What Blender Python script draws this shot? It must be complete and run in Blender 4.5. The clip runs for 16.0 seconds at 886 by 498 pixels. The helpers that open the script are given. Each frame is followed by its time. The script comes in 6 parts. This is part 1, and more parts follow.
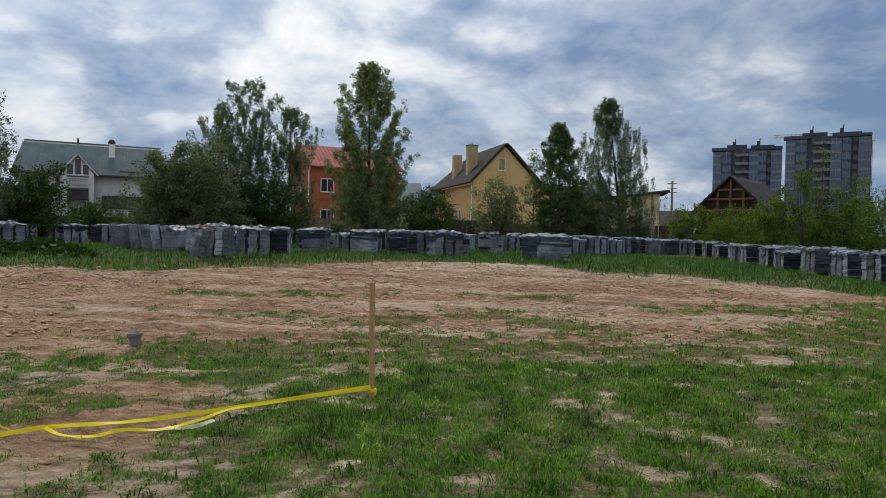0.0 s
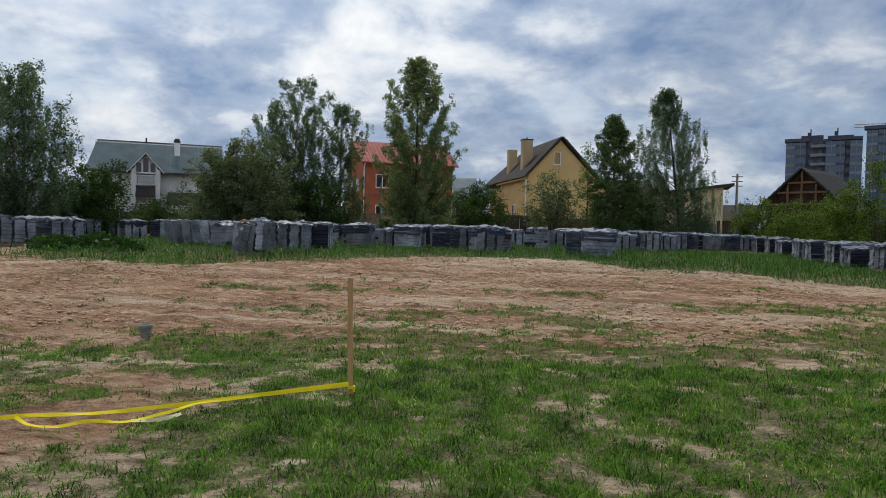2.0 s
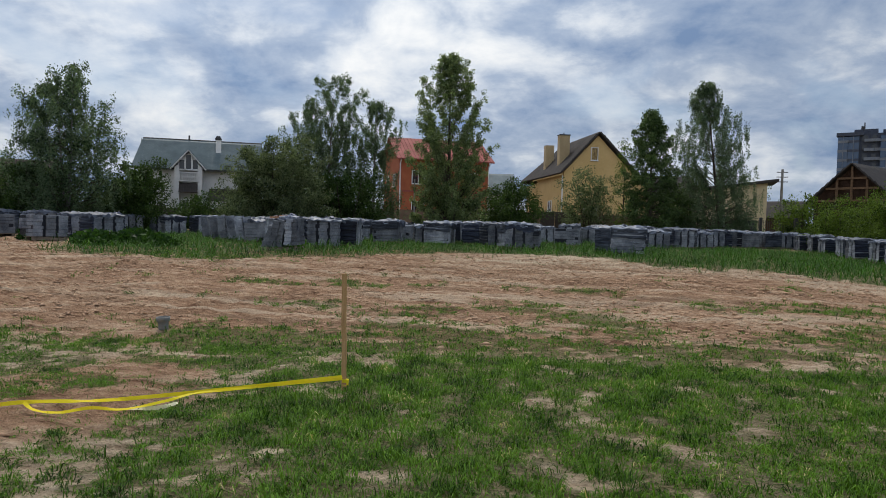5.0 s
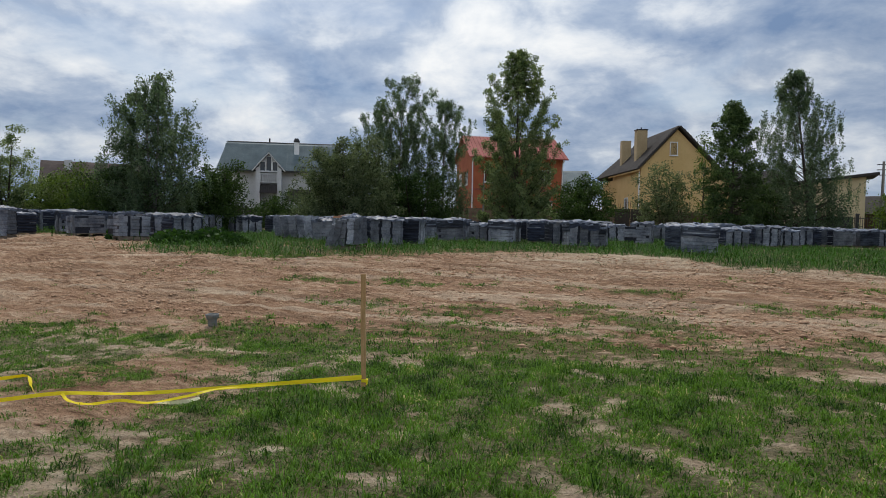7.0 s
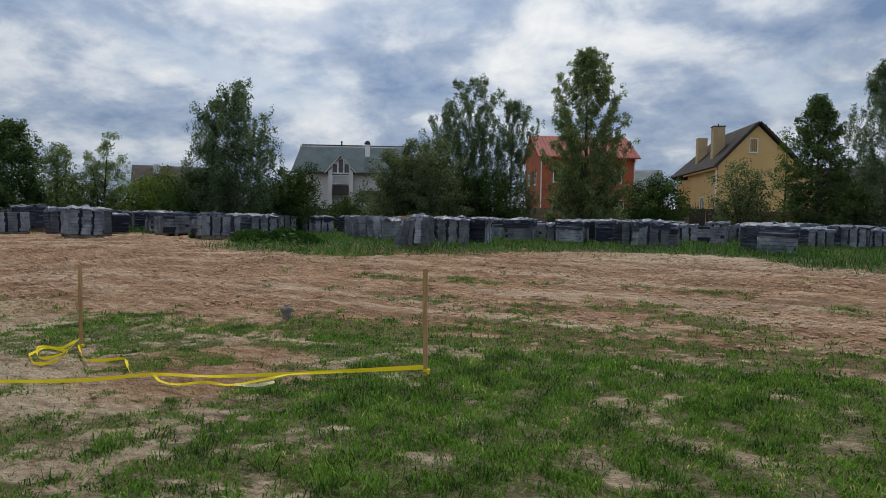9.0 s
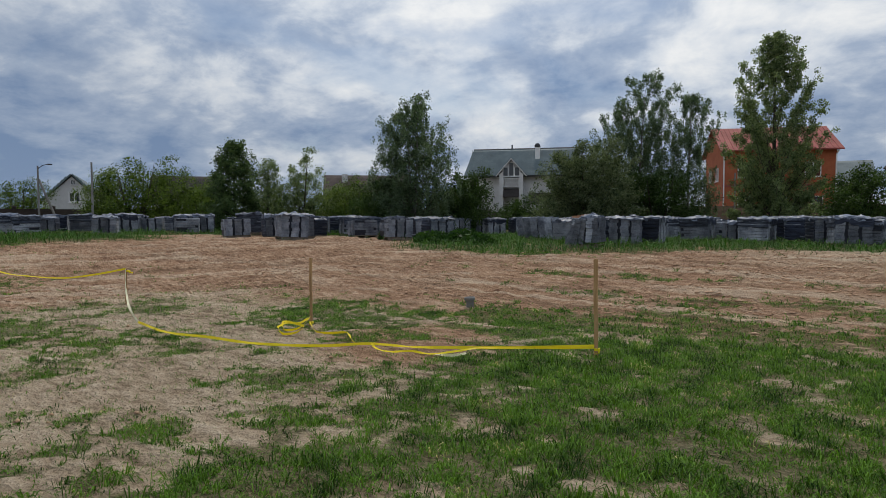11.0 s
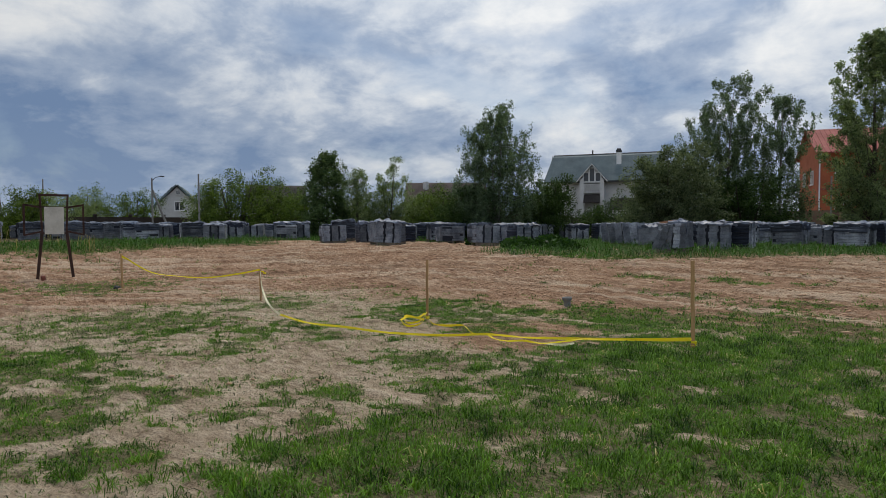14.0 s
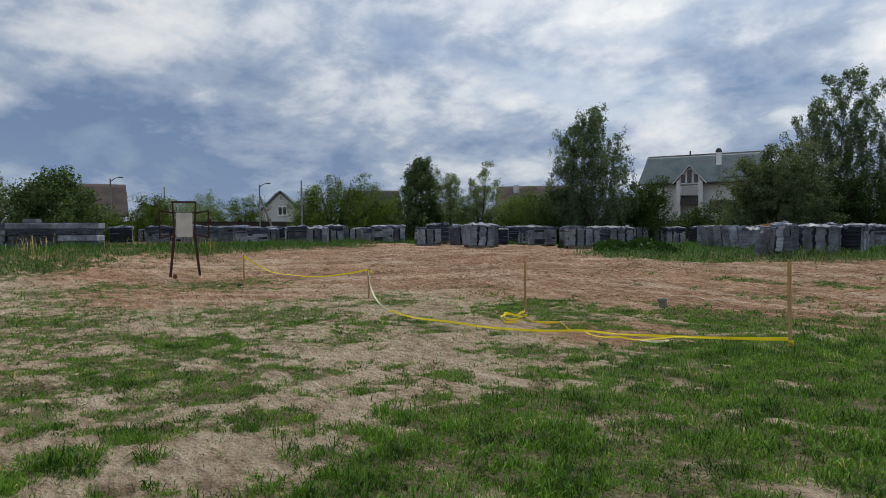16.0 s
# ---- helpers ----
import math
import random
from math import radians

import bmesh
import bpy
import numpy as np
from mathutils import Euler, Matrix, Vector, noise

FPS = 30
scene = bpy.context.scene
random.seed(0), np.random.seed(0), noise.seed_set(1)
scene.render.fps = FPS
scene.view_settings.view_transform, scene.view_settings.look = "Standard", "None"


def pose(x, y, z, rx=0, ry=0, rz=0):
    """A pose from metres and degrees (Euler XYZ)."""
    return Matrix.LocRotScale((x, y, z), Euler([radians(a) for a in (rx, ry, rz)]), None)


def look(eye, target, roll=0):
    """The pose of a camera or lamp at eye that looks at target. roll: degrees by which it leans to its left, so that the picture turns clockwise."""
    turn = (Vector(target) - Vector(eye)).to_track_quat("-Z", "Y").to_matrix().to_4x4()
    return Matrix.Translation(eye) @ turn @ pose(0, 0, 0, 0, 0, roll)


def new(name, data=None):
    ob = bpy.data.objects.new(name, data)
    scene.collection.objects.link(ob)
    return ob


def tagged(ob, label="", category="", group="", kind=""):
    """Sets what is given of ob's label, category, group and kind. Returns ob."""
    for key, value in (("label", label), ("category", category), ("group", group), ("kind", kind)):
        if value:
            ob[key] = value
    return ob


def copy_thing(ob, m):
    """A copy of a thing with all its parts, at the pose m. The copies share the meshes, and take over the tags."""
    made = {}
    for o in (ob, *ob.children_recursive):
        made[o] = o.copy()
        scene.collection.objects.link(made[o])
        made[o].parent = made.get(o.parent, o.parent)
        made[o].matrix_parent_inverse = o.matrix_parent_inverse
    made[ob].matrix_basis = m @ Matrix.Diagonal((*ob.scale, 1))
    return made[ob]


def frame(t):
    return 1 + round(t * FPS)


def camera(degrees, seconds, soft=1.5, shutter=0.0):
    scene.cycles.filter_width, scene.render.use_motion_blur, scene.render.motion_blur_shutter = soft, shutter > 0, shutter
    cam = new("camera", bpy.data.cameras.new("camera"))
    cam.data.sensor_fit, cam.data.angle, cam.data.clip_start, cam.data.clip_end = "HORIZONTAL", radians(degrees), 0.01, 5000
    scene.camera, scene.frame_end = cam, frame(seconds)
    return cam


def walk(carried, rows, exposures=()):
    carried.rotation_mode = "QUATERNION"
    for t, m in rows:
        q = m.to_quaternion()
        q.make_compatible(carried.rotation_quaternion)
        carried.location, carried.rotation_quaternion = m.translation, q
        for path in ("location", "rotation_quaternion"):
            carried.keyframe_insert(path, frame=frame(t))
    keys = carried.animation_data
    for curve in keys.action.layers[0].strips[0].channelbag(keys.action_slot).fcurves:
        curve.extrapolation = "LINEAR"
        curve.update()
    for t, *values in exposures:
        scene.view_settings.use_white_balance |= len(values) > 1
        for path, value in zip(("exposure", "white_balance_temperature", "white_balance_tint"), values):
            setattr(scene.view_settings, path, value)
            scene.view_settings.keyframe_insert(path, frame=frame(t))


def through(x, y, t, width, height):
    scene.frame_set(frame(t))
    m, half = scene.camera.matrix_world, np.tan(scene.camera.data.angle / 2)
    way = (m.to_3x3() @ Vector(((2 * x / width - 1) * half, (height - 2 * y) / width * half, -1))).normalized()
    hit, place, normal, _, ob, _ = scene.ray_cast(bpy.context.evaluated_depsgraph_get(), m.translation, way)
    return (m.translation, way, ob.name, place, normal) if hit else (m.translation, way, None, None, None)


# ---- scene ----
cam = camera(70.3, 16.0, 0.5)
PATH = [
    (0, (0.000, 0.000, 1.455), (0.000, 1.999, 1.403), 1.07),
    (0.5, (0.212, 0.142, 1.477), (0.146, 2.140, 1.418), 1.00),
    (1, (0.427, 0.176, 1.474), (0.301, 2.171, 1.412), 1.02),
    (1.5, (0.650, 0.174, 1.450), (0.490, 2.166, 1.383), 1.04),
    (2, (0.664, 0.225, 1.449), (0.475, 2.215, 1.379), 1.05),
    (2.5, (0.660, 0.215, 1.443), (0.447, 2.202, 1.368), 1.06),
    (3, (0.682, 0.230, 1.439), (0.448, 2.215, 1.359), 1.07),
    (3.5, (0.725, 0.213, 1.446), (0.476, 2.195, 1.363), 1.17),
    (4, (0.761, 0.136, 1.455), (0.489, 2.115, 1.372), 1.18),
    (6.3, (1.541, 0.333, 1.489), (1.105, 2.283, 1.398), 0.96),
    (6.5, (1.565, 0.344, 1.492), (1.094, 2.286, 1.401), 0.87),
    (7, (1.544, 0.365, 1.498), (0.996, 2.286, 1.403), 0.91),
    (7.5, (1.538, 0.376, 1.493), (0.924, 2.277, 1.397), 0.84),
    (8, (1.575, 0.366, 1.489), (0.920, 2.253, 1.392), 0.76),
    (8.5, (1.611, 0.344, 1.480), (0.919, 2.218, 1.385), 0.78),
    (9, (1.692, 0.179, 1.468), (0.938, 2.029, 1.372), 0.81),
    (9.5, (1.778, -0.090, 1.449), (0.930, 1.719, 1.355), 0.66),
    (10, (1.900, -0.307, 1.464), (0.915, 1.431, 1.367), 0.53),
    (10.2, (1.960, -0.378, 1.444), (0.906, 1.318, 1.347), 0.36),
    (12.5, (2.153, -1.132, 1.402), (0.861, 0.393, 1.321), -0.30),
    (13, (2.250, -1.304, 1.406), (0.926, 0.194, 1.328), -0.38),
    (13.5, (2.313, -1.469, 1.419), (0.953, -0.004, 1.343), -0.36),
    (14, (2.372, -1.689, 1.415), (0.972, -0.262, 1.344), -0.34),
    (14.5, (2.433, -1.835, 1.427), (0.995, -0.447, 1.358), -0.31),
    (15, (2.559, -1.955, 1.408), (1.059, -0.633, 1.344), -0.47),
    (15.5, (2.709, -2.089, 1.403), (1.155, -0.832, 1.342), -0.44),
    (16, (2.754, -2.263, 1.407), (1.167, -1.047, 1.349), -0.42),
]
walk(cam, [(t, look(eye, target, roll)) for t, eye, target, roll in PATH], [(0.0, 0.01), (7.0, -0.03), (9.0, -0.14), (13.0, -0.18), (16.0, -0.11)])

# ---- world and sun ----
SUN_AZ, SUN_EL = radians(-26.0), radians(58.0)
SUN_DIR = Vector((math.sin(SUN_AZ) * math.cos(SUN_EL), math.cos(SUN_AZ) * math.cos(SUN_EL), math.sin(SUN_EL)))


def nodes_of(owner):
    owner.use_nodes = True
    tree = owner.node_tree
    tree.nodes.clear()

    def add(kind, **inputs):
        node = tree.nodes.new(kind)
        for key, value in inputs.items():
            if key.startswith("_"):
                continue
            socket = node.inputs[int(key[1:])] if key[0] == "i" and key[1:].isdigit() else node.inputs[key]
            if isinstance(value, bpy.types.NodeSocket):
                tree.links.new(value, socket)
            else:
                socket.default_value = value
        return node

    return tree, add


def math_node(add, op, a, b=0.0):
    node = add("ShaderNodeMath", i0=a, i1=b)
    node.operation = op
    return node.outputs[0]


def ramp_node(add, fac, stops):
    node = add("ShaderNodeValToRGB", Fac=fac)
    while len(node.color_ramp.elements) < len(stops):
        node.color_ramp.elements.new(0.5)
    for el, (pos, col) in zip(node.color_ramp.elements, stops):
        el.position = pos
        el.color = (*col, 1.0) if len(col) == 3 else col
    return node.outputs["Color"]


def mix_node(add, fac, a, b, blend="MIX"):
    node = add("ShaderNodeMix")
    node.data_type, node.blend_type = "RGBA", blend
    tree = node.id_data
    for socket, value in ((node.inputs[0], fac), (node.inputs[6], a), (node.inputs[7], b)):
        if isinstance(value, bpy.types.NodeSocket):
            tree.links.new(value, socket)
        else:
            socket.default_value = (*value, 1.0) if isinstance(value, tuple) and len(value) == 3 else value
    return node.outputs[2]


def build_world():
    world = bpy.data.worlds.new("cloudy_sky")
    scene.world = world
    tree, add = nodes_of(world)
    sky = add("ShaderNodeTexSky")
    sky.sky_type, sky.sun_disc = "NISHITA", False
    sky.sun_elevation, sky.sun_rotation = SUN_EL, SUN_AZ
    blue = mix_node(add, 1.0, sky.outputs[0], (0.095, 0.095, 0.095), "MULTIPLY")
    way = add("ShaderNodeTexCoord").outputs["Generated"]
    xyz = add("ShaderNodeSeparateXYZ", Vector=way)
    flat = add("ShaderNodeCombineXYZ", X=xyz.outputs[0], Y=xyz.outputs[1], Z=math_node(add, "MULTIPLY", xyz.outputs[2], 1.9)).outputs[0]

    # the cloud deck lies flat overhead, so its pattern narrows towards the horizon
    depth = math_node(add, "ADD", math_node(add, "MAXIMUM", xyz.outputs[2], 0.0), 0.34)
    low = add("ShaderNodeCombineXYZ", X=math_node(add, "DIVIDE", xyz.outputs[0], depth), Y=math_node(add, "DIVIDE", xyz.outputs[1], depth), Z=0.0).outputs[0]

    def cloud(scale, detail, rough, shift, warp, base=flat):
        place = add("ShaderNodeVectorMath", i0=base, i1=shift).outputs[0]
        return add("ShaderNodeTexNoise", Vector=place, Scale=scale, Detail=detail, Roughness=rough, Distortion=warp).outputs["Fac"]

    big = cloud(2.1, 4.0, 0.5, (3.1, 7.7, 0.4), 0.2)
    mid = cloud(2.3, 11.0, 0.58, (1.4, 2.2, 3.0), 0.25, low)
    puff = cloud(6.5, 9.0, 0.60, (5.5, 0.7, 2.0), 0.3, low)
    toward = add("ShaderNodeVectorMath", i0=way, i1=tuple(SUN_DIR))
    toward.operation = "DOT_PRODUCT"
    glow = ramp_node(add, toward.outputs["Value"], [(0.0, (0.62, 0.62, 0.62)), (0.22, (0.38, 0.38, 0.38)), (0.40, (0.0, 0.0, 0.0)), (0.57, (0.10, 0.10, 0.10)), (0.70, (0.62, 0.62, 0.62)), (0.82, (0.90, 0.90, 0.90)), (1.0, (1, 1, 1))])
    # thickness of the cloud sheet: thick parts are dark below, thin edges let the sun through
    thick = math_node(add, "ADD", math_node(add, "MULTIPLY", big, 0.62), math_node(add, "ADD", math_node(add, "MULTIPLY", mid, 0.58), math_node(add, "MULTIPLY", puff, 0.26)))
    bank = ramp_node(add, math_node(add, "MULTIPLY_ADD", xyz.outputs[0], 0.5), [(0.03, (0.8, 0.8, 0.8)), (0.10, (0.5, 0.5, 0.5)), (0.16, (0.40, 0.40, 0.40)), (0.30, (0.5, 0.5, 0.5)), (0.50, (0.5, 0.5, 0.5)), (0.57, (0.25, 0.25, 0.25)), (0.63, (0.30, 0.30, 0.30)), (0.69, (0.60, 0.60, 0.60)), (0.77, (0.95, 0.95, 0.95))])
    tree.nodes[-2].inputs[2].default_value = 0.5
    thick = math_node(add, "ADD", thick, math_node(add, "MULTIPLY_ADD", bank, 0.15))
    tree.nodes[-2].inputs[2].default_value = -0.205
    thick = math_node(add, "SUBTRACT", thick, math_node(add, "MULTIPLY", glow, 0.17))
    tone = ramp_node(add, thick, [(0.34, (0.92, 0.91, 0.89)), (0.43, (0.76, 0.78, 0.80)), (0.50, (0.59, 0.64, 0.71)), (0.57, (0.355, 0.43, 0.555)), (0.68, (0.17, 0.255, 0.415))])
    gap = ramp_node(add, cloud(3.6, 7.0, 0.55, (8.3, 4.9, 1.0), 0.4), [(0.34, (1, 1, 1)), (0.44, (0, 0, 0))])
    lift = math_node(add, "MULTIPLY_ADD", glow, 0.30)
    tree.nodes[-1].inputs[2].default_value = 1.0
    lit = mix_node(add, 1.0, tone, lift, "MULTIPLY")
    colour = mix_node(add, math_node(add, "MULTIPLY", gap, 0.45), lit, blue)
    haze = ramp_node(add, xyz.outputs[2], [(0.0, (0.75, 0.75, 0.75)), (0.06, (0.3, 0.3, 0.3)), (0.16, (0, 0, 0))])
    colour = mix_node(add, math_node(add, "MULTIPLY", haze, 0.55), colour, (0.42, 0.50, 0.60))
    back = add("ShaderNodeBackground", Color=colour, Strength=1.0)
    out = add("ShaderNodeOutputWorld")
    tree.links.new(back.outputs[0], out.inputs[0])


build_world()
sun_data = bpy.data.lights.new("sun", "SUN")
sun_data.energy, sun_data.angle, sun_data.color = 2.2, radians(9), (1.0, 0.95, 0.88)
sun_lamp = new("sun", sun_data)
sun_lamp.matrix_world = look(SUN_DIR * 100, (0, 0, 0))


# ---- materials ----
def surface(name, low, high, scale=3.0, fine=40.0, rough=0.85, bump=0.25, metal=0.0, dirt=None, per_object=0.0, spec=0.3, stretch=None):
    """Two scales of colour variation in world space, fine relief, and dirt patches of their own shape."""
    m = bpy.data.materials.new(name)
    tree, add = nodes_of(m)
    place = add("ShaderNodeNewGeometry").outputs["Position"]
    if stretch:
        node = add("ShaderNodeVectorMath", i0=place, i1=stretch)
        node.operation = "MULTIPLY"
        place = node.outputs[0]
    n1 = add("ShaderNodeTexNoise", Vector=place, Scale=scale, Detail=5.0, Roughness=0.6).outputs["Fac"]
    n2 = add("ShaderNodeTexNoise", Vector=place, Scale=fine, Detail=4.0, Roughness=0.65).outputs["Fac"]
    fac = math_node(add, "ADD", math_node(add, "MULTIPLY", n1, 0.65), math_node(add, "MULTIPLY", n2, 0.35))
    col = ramp_node(add, fac, [(0.36, low), (0.64, high)])
    if dirt:
        n3 = add("ShaderNodeTexNoise", Vector=place, Scale=scale * 0.45, Detail=6.0, Roughness=0.7).outputs["Fac"]
        col = mix_node(add, ramp_node(add, n3, [(0.5, (0, 0, 0)), (0.68, (0.8, 0.8, 0.8))]), col, dirt)
    if per_object:
        rnd = add("ShaderNodeObjectInfo").outputs["Random"]
        val = math_node(add, "MULTIPLY_ADD", rnd, 2 * per_object)
        tree.nodes[-1].inputs[2].default_value = 1.0 - per_object
        col = mix_node(add, 1.0, col, val, "MULTIPLY")
    rel = add("ShaderNodeBump", Strength=bump, Distance=0.02, Height=n2).outputs[0]
    b = add("ShaderNodeBsdfPrincipled")
    for key, value in (("Base Color", col), ("Normal", rel)):
        tree.links.new(value, b.inputs[key])
    b.inputs["Roughness"].default_value, b.inputs["Metallic"].default_value = rough, metal
    b.inputs["Specular IOR Level"].default_value = spec
    out = add("ShaderNodeOutputMaterial")
    tree.links.new(b.outputs[0], out.inputs[0])
    return m


def foliage(name, dark, light, through=0.4, rough=0.55, dry=None, clump=0.9, swing=0.5):
    """Leaves or blades: colour varies from piece to piece, some light passes through."""
    m = bpy.data.materials.new(name)
    tree, add = nodes_of(m)
    geo = add("ShaderNodeNewGeometry")
    n = add("ShaderNodeTexNoise", Vector=geo.outputs["Position"], Scale=clump, Detail=3.0).outputs["Fac"]
    part_n = math_node(add, "MULTIPLY_ADD", n, swing)
    tree.nodes[-1].inputs[2].default_value = 0.25 - 0.5 * swing
    fac = math_node(add, "ADD", math_node(add, "MULTIPLY", geo.outputs["Random Per Island"], 0.6), part_n)
    stops = [(0.2, dark), (0.8, light)] + ([(0.97, light), (1.0, dry)] if dry else [])
    col = ramp_node(add, fac, stops)
    b = add("ShaderNodeBsdfPrincipled")
    tree.links.new(col, b.inputs["Base Color"])
    b.inputs["Roughness"].default_value = rough
    b.inputs["Specular IOR Level"].default_value = 0.08
    t = add("ShaderNodeBsdfTranslucent", Color=mix_node(add, 1.0, col, (1.25, 1.3, 0.7), "MULTIPLY"))
    mixed = add("ShaderNodeMixShader", Fac=through)
    tree.links.new(b.outputs[0], mixed.inputs[1])
    tree.links.new(t.outputs[0], mixed.inputs[2])
    out = add("ShaderNodeOutputMaterial")
    tree.links.new(mixed.outputs[0], out.inputs[0])
    return m


def ground_material():
    """Sandy reddish soil with darker and dusty patches and painted crevice shade; a cover map turns it to turf where
    grass grows.
    """
    m = bpy.data.materials.new("soil_and_turf")
    tree, add = nodes_of(m)
    place = add("ShaderNodeNewGeometry").outputs["Position"]
    long_node = add("ShaderNodeVectorMath", i0=place, i1=(0.65, 1.35, 1.0))
    long_node.operation = "MULTIPLY"
    n_big = add("ShaderNodeTexNoise", Vector=place, Scale=0.35, Detail=5.0, Roughness=0.6).outputs["Fac"]
    n_track = add("ShaderNodeTexNoise", Vector=long_node.outputs[0], Scale=1.3, Detail=7.0, Roughness=0.65).outputs["Fac"]
    n_fine = add("ShaderNodeTexNoise", Vector=place, Scale=26.0, Detail=6.0, Roughness=0.7).outputs["Fac"]
    n_mid = add("ShaderNodeTexNoise", Vector=long_node.outputs[0], Scale=3.6, Detail=9.0, Roughness=0.68).outputs["Fac"]
    n_grit = add("ShaderNodeTexVoronoi", Vector=place, Scale=38.0).outputs["Distance"]
    red = add("ShaderNodeAttribute")
    red.attribute_name = "redness"
    cover = add("ShaderNodeAttribute")
    cover.attribute_name = "cover"
    f1 = math_node(add, "ADD", math_node(add, "MULTIPLY", n_track, 0.45), math_node(add, "ADD", math_node(add, "MULTIPLY", n_fine, 0.25), math_node(add, "MULTIPLY", n_mid, 0.30)))
    # shade of the crevices between lumps, painted into the soil colour
    n_lump = add("ShaderNodeTexVoronoi", Vector=long_node.outputs[0], Scale=9.0).outputs["Distance"]
    f1 = math_node(add, "ADD", f1, math_node(add, "MULTIPLY_ADD", n_lump, -0.16))
    tree.nodes[-2].inputs[2].default_value = 0.07
    grey = ramp_node(add, f1, [(0.37, (0.21, 0.154, 0.102)), (0.45, (0.41, 0.318, 0.220)), (0.53, (0.515, 0.410, 0.294)), (0.61, (0.64, 0.535, 0.400))])
    clay = ramp_node(add, f1, [(0.37, (0.180, 0.100, 0.062)), (0.45, (0.325, 0.198, 0.124)), (0.53, (0.43, 0.280, 0.181)), (0.61, (0.585, 0.430, 0.298))])
    rf = math_node(add, "ADD", red.outputs["Fac"], math_node(add, "MULTIPLY_ADD", n_big, 1.2))
    tree.nodes[-2].inputs[2].default_value = -0.6
    soil = mix_node(add, ramp_node(add, rf, [(0.2, (0, 0, 0)), (0.8, (1, 1, 1))]), grey, clay)
    drift = add("ShaderNodeVectorMath", i0=place, i1=(0.16, 0.75, 1.0))
    drift.operation = "MULTIPLY"
    n_drift = add("ShaderNodeTexNoise", Vector=drift.outputs[0], Scale=0.9, Detail=8.0, Roughness=0.66).outputs["Fac"]
    soil = mix_node(add, ramp_node(add, n_drift, [(0.54, (0, 0, 0)), (0.70, (0.75, 0.75, 0.75))]), soil, (0.58, 0.485, 0.36))
    streak = add("ShaderNodeAttribute")
    streak.attribute_name = "streak"
    soil = mix_node(add, ramp_node(add, streak.outputs["Fac"], [(0.60, (0, 0, 0)), (0.74, (0.6, 0.6, 0.6))]), soil, (0.60, 0.475, 0.345))
    soil = mix_node(add, ramp_node(add, streak.outputs["Fac"], [(0.28, (0.5, 0.5, 0.5)), (0.40, (0, 0, 0))]), soil, (0.20, 0.125, 0.082))
    turf = ramp_node(add, n_fine, [(0.3, (0.030, 0.042, 0.012)), (0.50, (0.085, 0.092, 0.034)), (0.68, (0.28, 0.225, 0.135))])
    col = mix_node(add, ramp_node(add, cover.outputs["Fac"], [(0.50, (0, 0, 0)), (1.0, (0.72, 0.72, 0.72))]), soil, turf)
    h = math_node(add, "ADD", math_node(add, "MULTIPLY", n_fine, 1.1), math_node(add, "MULTIPLY", n_grit, 0.6))
    h = math_node(add, "ADD", h, math_node(add, "ADD", math_node(add, "MULTIPLY", n_mid, 2.2), math_node(add, "MULTIPLY", n_lump, -1.0)))
    rel = add("ShaderNodeBump", Strength=1.0, Distance=0.055, Height=h).outputs[0]
    b = add("ShaderNodeBsdfPrincipled", Roughness=0.95)
    b.inputs["Specular IOR Level"].default_value = 0.05
    tree.links.new(col, b.inputs["Base Color"])
    tree.links.new(rel, b.inputs["Normal"])
    out = add("ShaderNodeOutputMaterial")
    tree.links.new(b.outputs[0], out.inputs[0])
    return m


def glass(name, tint):
    m = bpy.data.materials.new(name)
    tree, add = nodes_of(m)
    b = add("ShaderNodeBsdfPrincipled", Roughness=0.06)
    b.inputs["Base Color"].default_value = (*tint, 1)
    b.inputs["Specular IOR Level"].default_value = 0.35
    out = add("ShaderNodeOutputMaterial")
    tree.links.new(b.outputs[0], out.inputs[0])
    return m


M_GROUND = ground_material()
M_CLOD = surface("soil_lumps", (0.36, 0.215, 0.13), (0.58, 0.39, 0.255), 2.0, 30, 0.95, 0.5)
M_GRASS = foliage("grass_blades", (0.011, 0.040, 0.004), (0.125, 0.250, 0.028), 0.30, 0.5, (0.48, 0.42, 0.21), 3.0, 1.5)
M_TALLGRASS = foliage("tall_grass_blades", (0.007, 0.032, 0.004), (0.056, 0.145, 0.018), 0.30, 0.5, None, 1.2, 1.0)
M_DRYGRASS = foliage("dry_grass", (0.22, 0.18, 0.08), (0.42, 0.36, 0.18), 0.3, 0.6)
M_WEED = foliage("weed_leaves", (0.010, 0.032, 0.007), (0.045, 0.100, 0.022), 0.26)
M_BIRCH = foliage("birch_leaves", (0.026, 0.050, 0.030), (0.150, 0.212, 0.130), 0.42, 0.4, None, 1.6, 0.9)
M_POPLAR = foliage("poplar_leaves", (0.045, 0.078, 0.034), (0.240, 0.300, 0.150), 0.44, 0.4, None, 1.8, 1.0)
M_DARKLEAF = foliage("dark_bush_leaves", (0.010, 0.026, 0.008), (0.070, 0.118, 0.032), 0.28, 0.45, None, 1.6, 1.0)
M_LILAC = foliage("grey_green_leaves", (0.022, 0.042, 0.018), (0.185, 0.225, 0.120), 0.32, 0.5, None, 2.2, 1.2)
M_WILLOW = foliage("willow_leaves", (0.014, 0.032, 0.005), (0.130, 0.195, 0.036), 0.36, 0.5, None, 1.5, 1.2)
M_BARK = surface("brown_bark", (0.035, 0.028, 0.02), (0.10, 0.085, 0.065), 6, 40, 0.9, 0.6)
M_BIRCHBARK = surface("birch_bark", (0.05, 0.045, 0.04), (0.22, 0.21, 0.19), 3, 18, 0.8, 0.4)
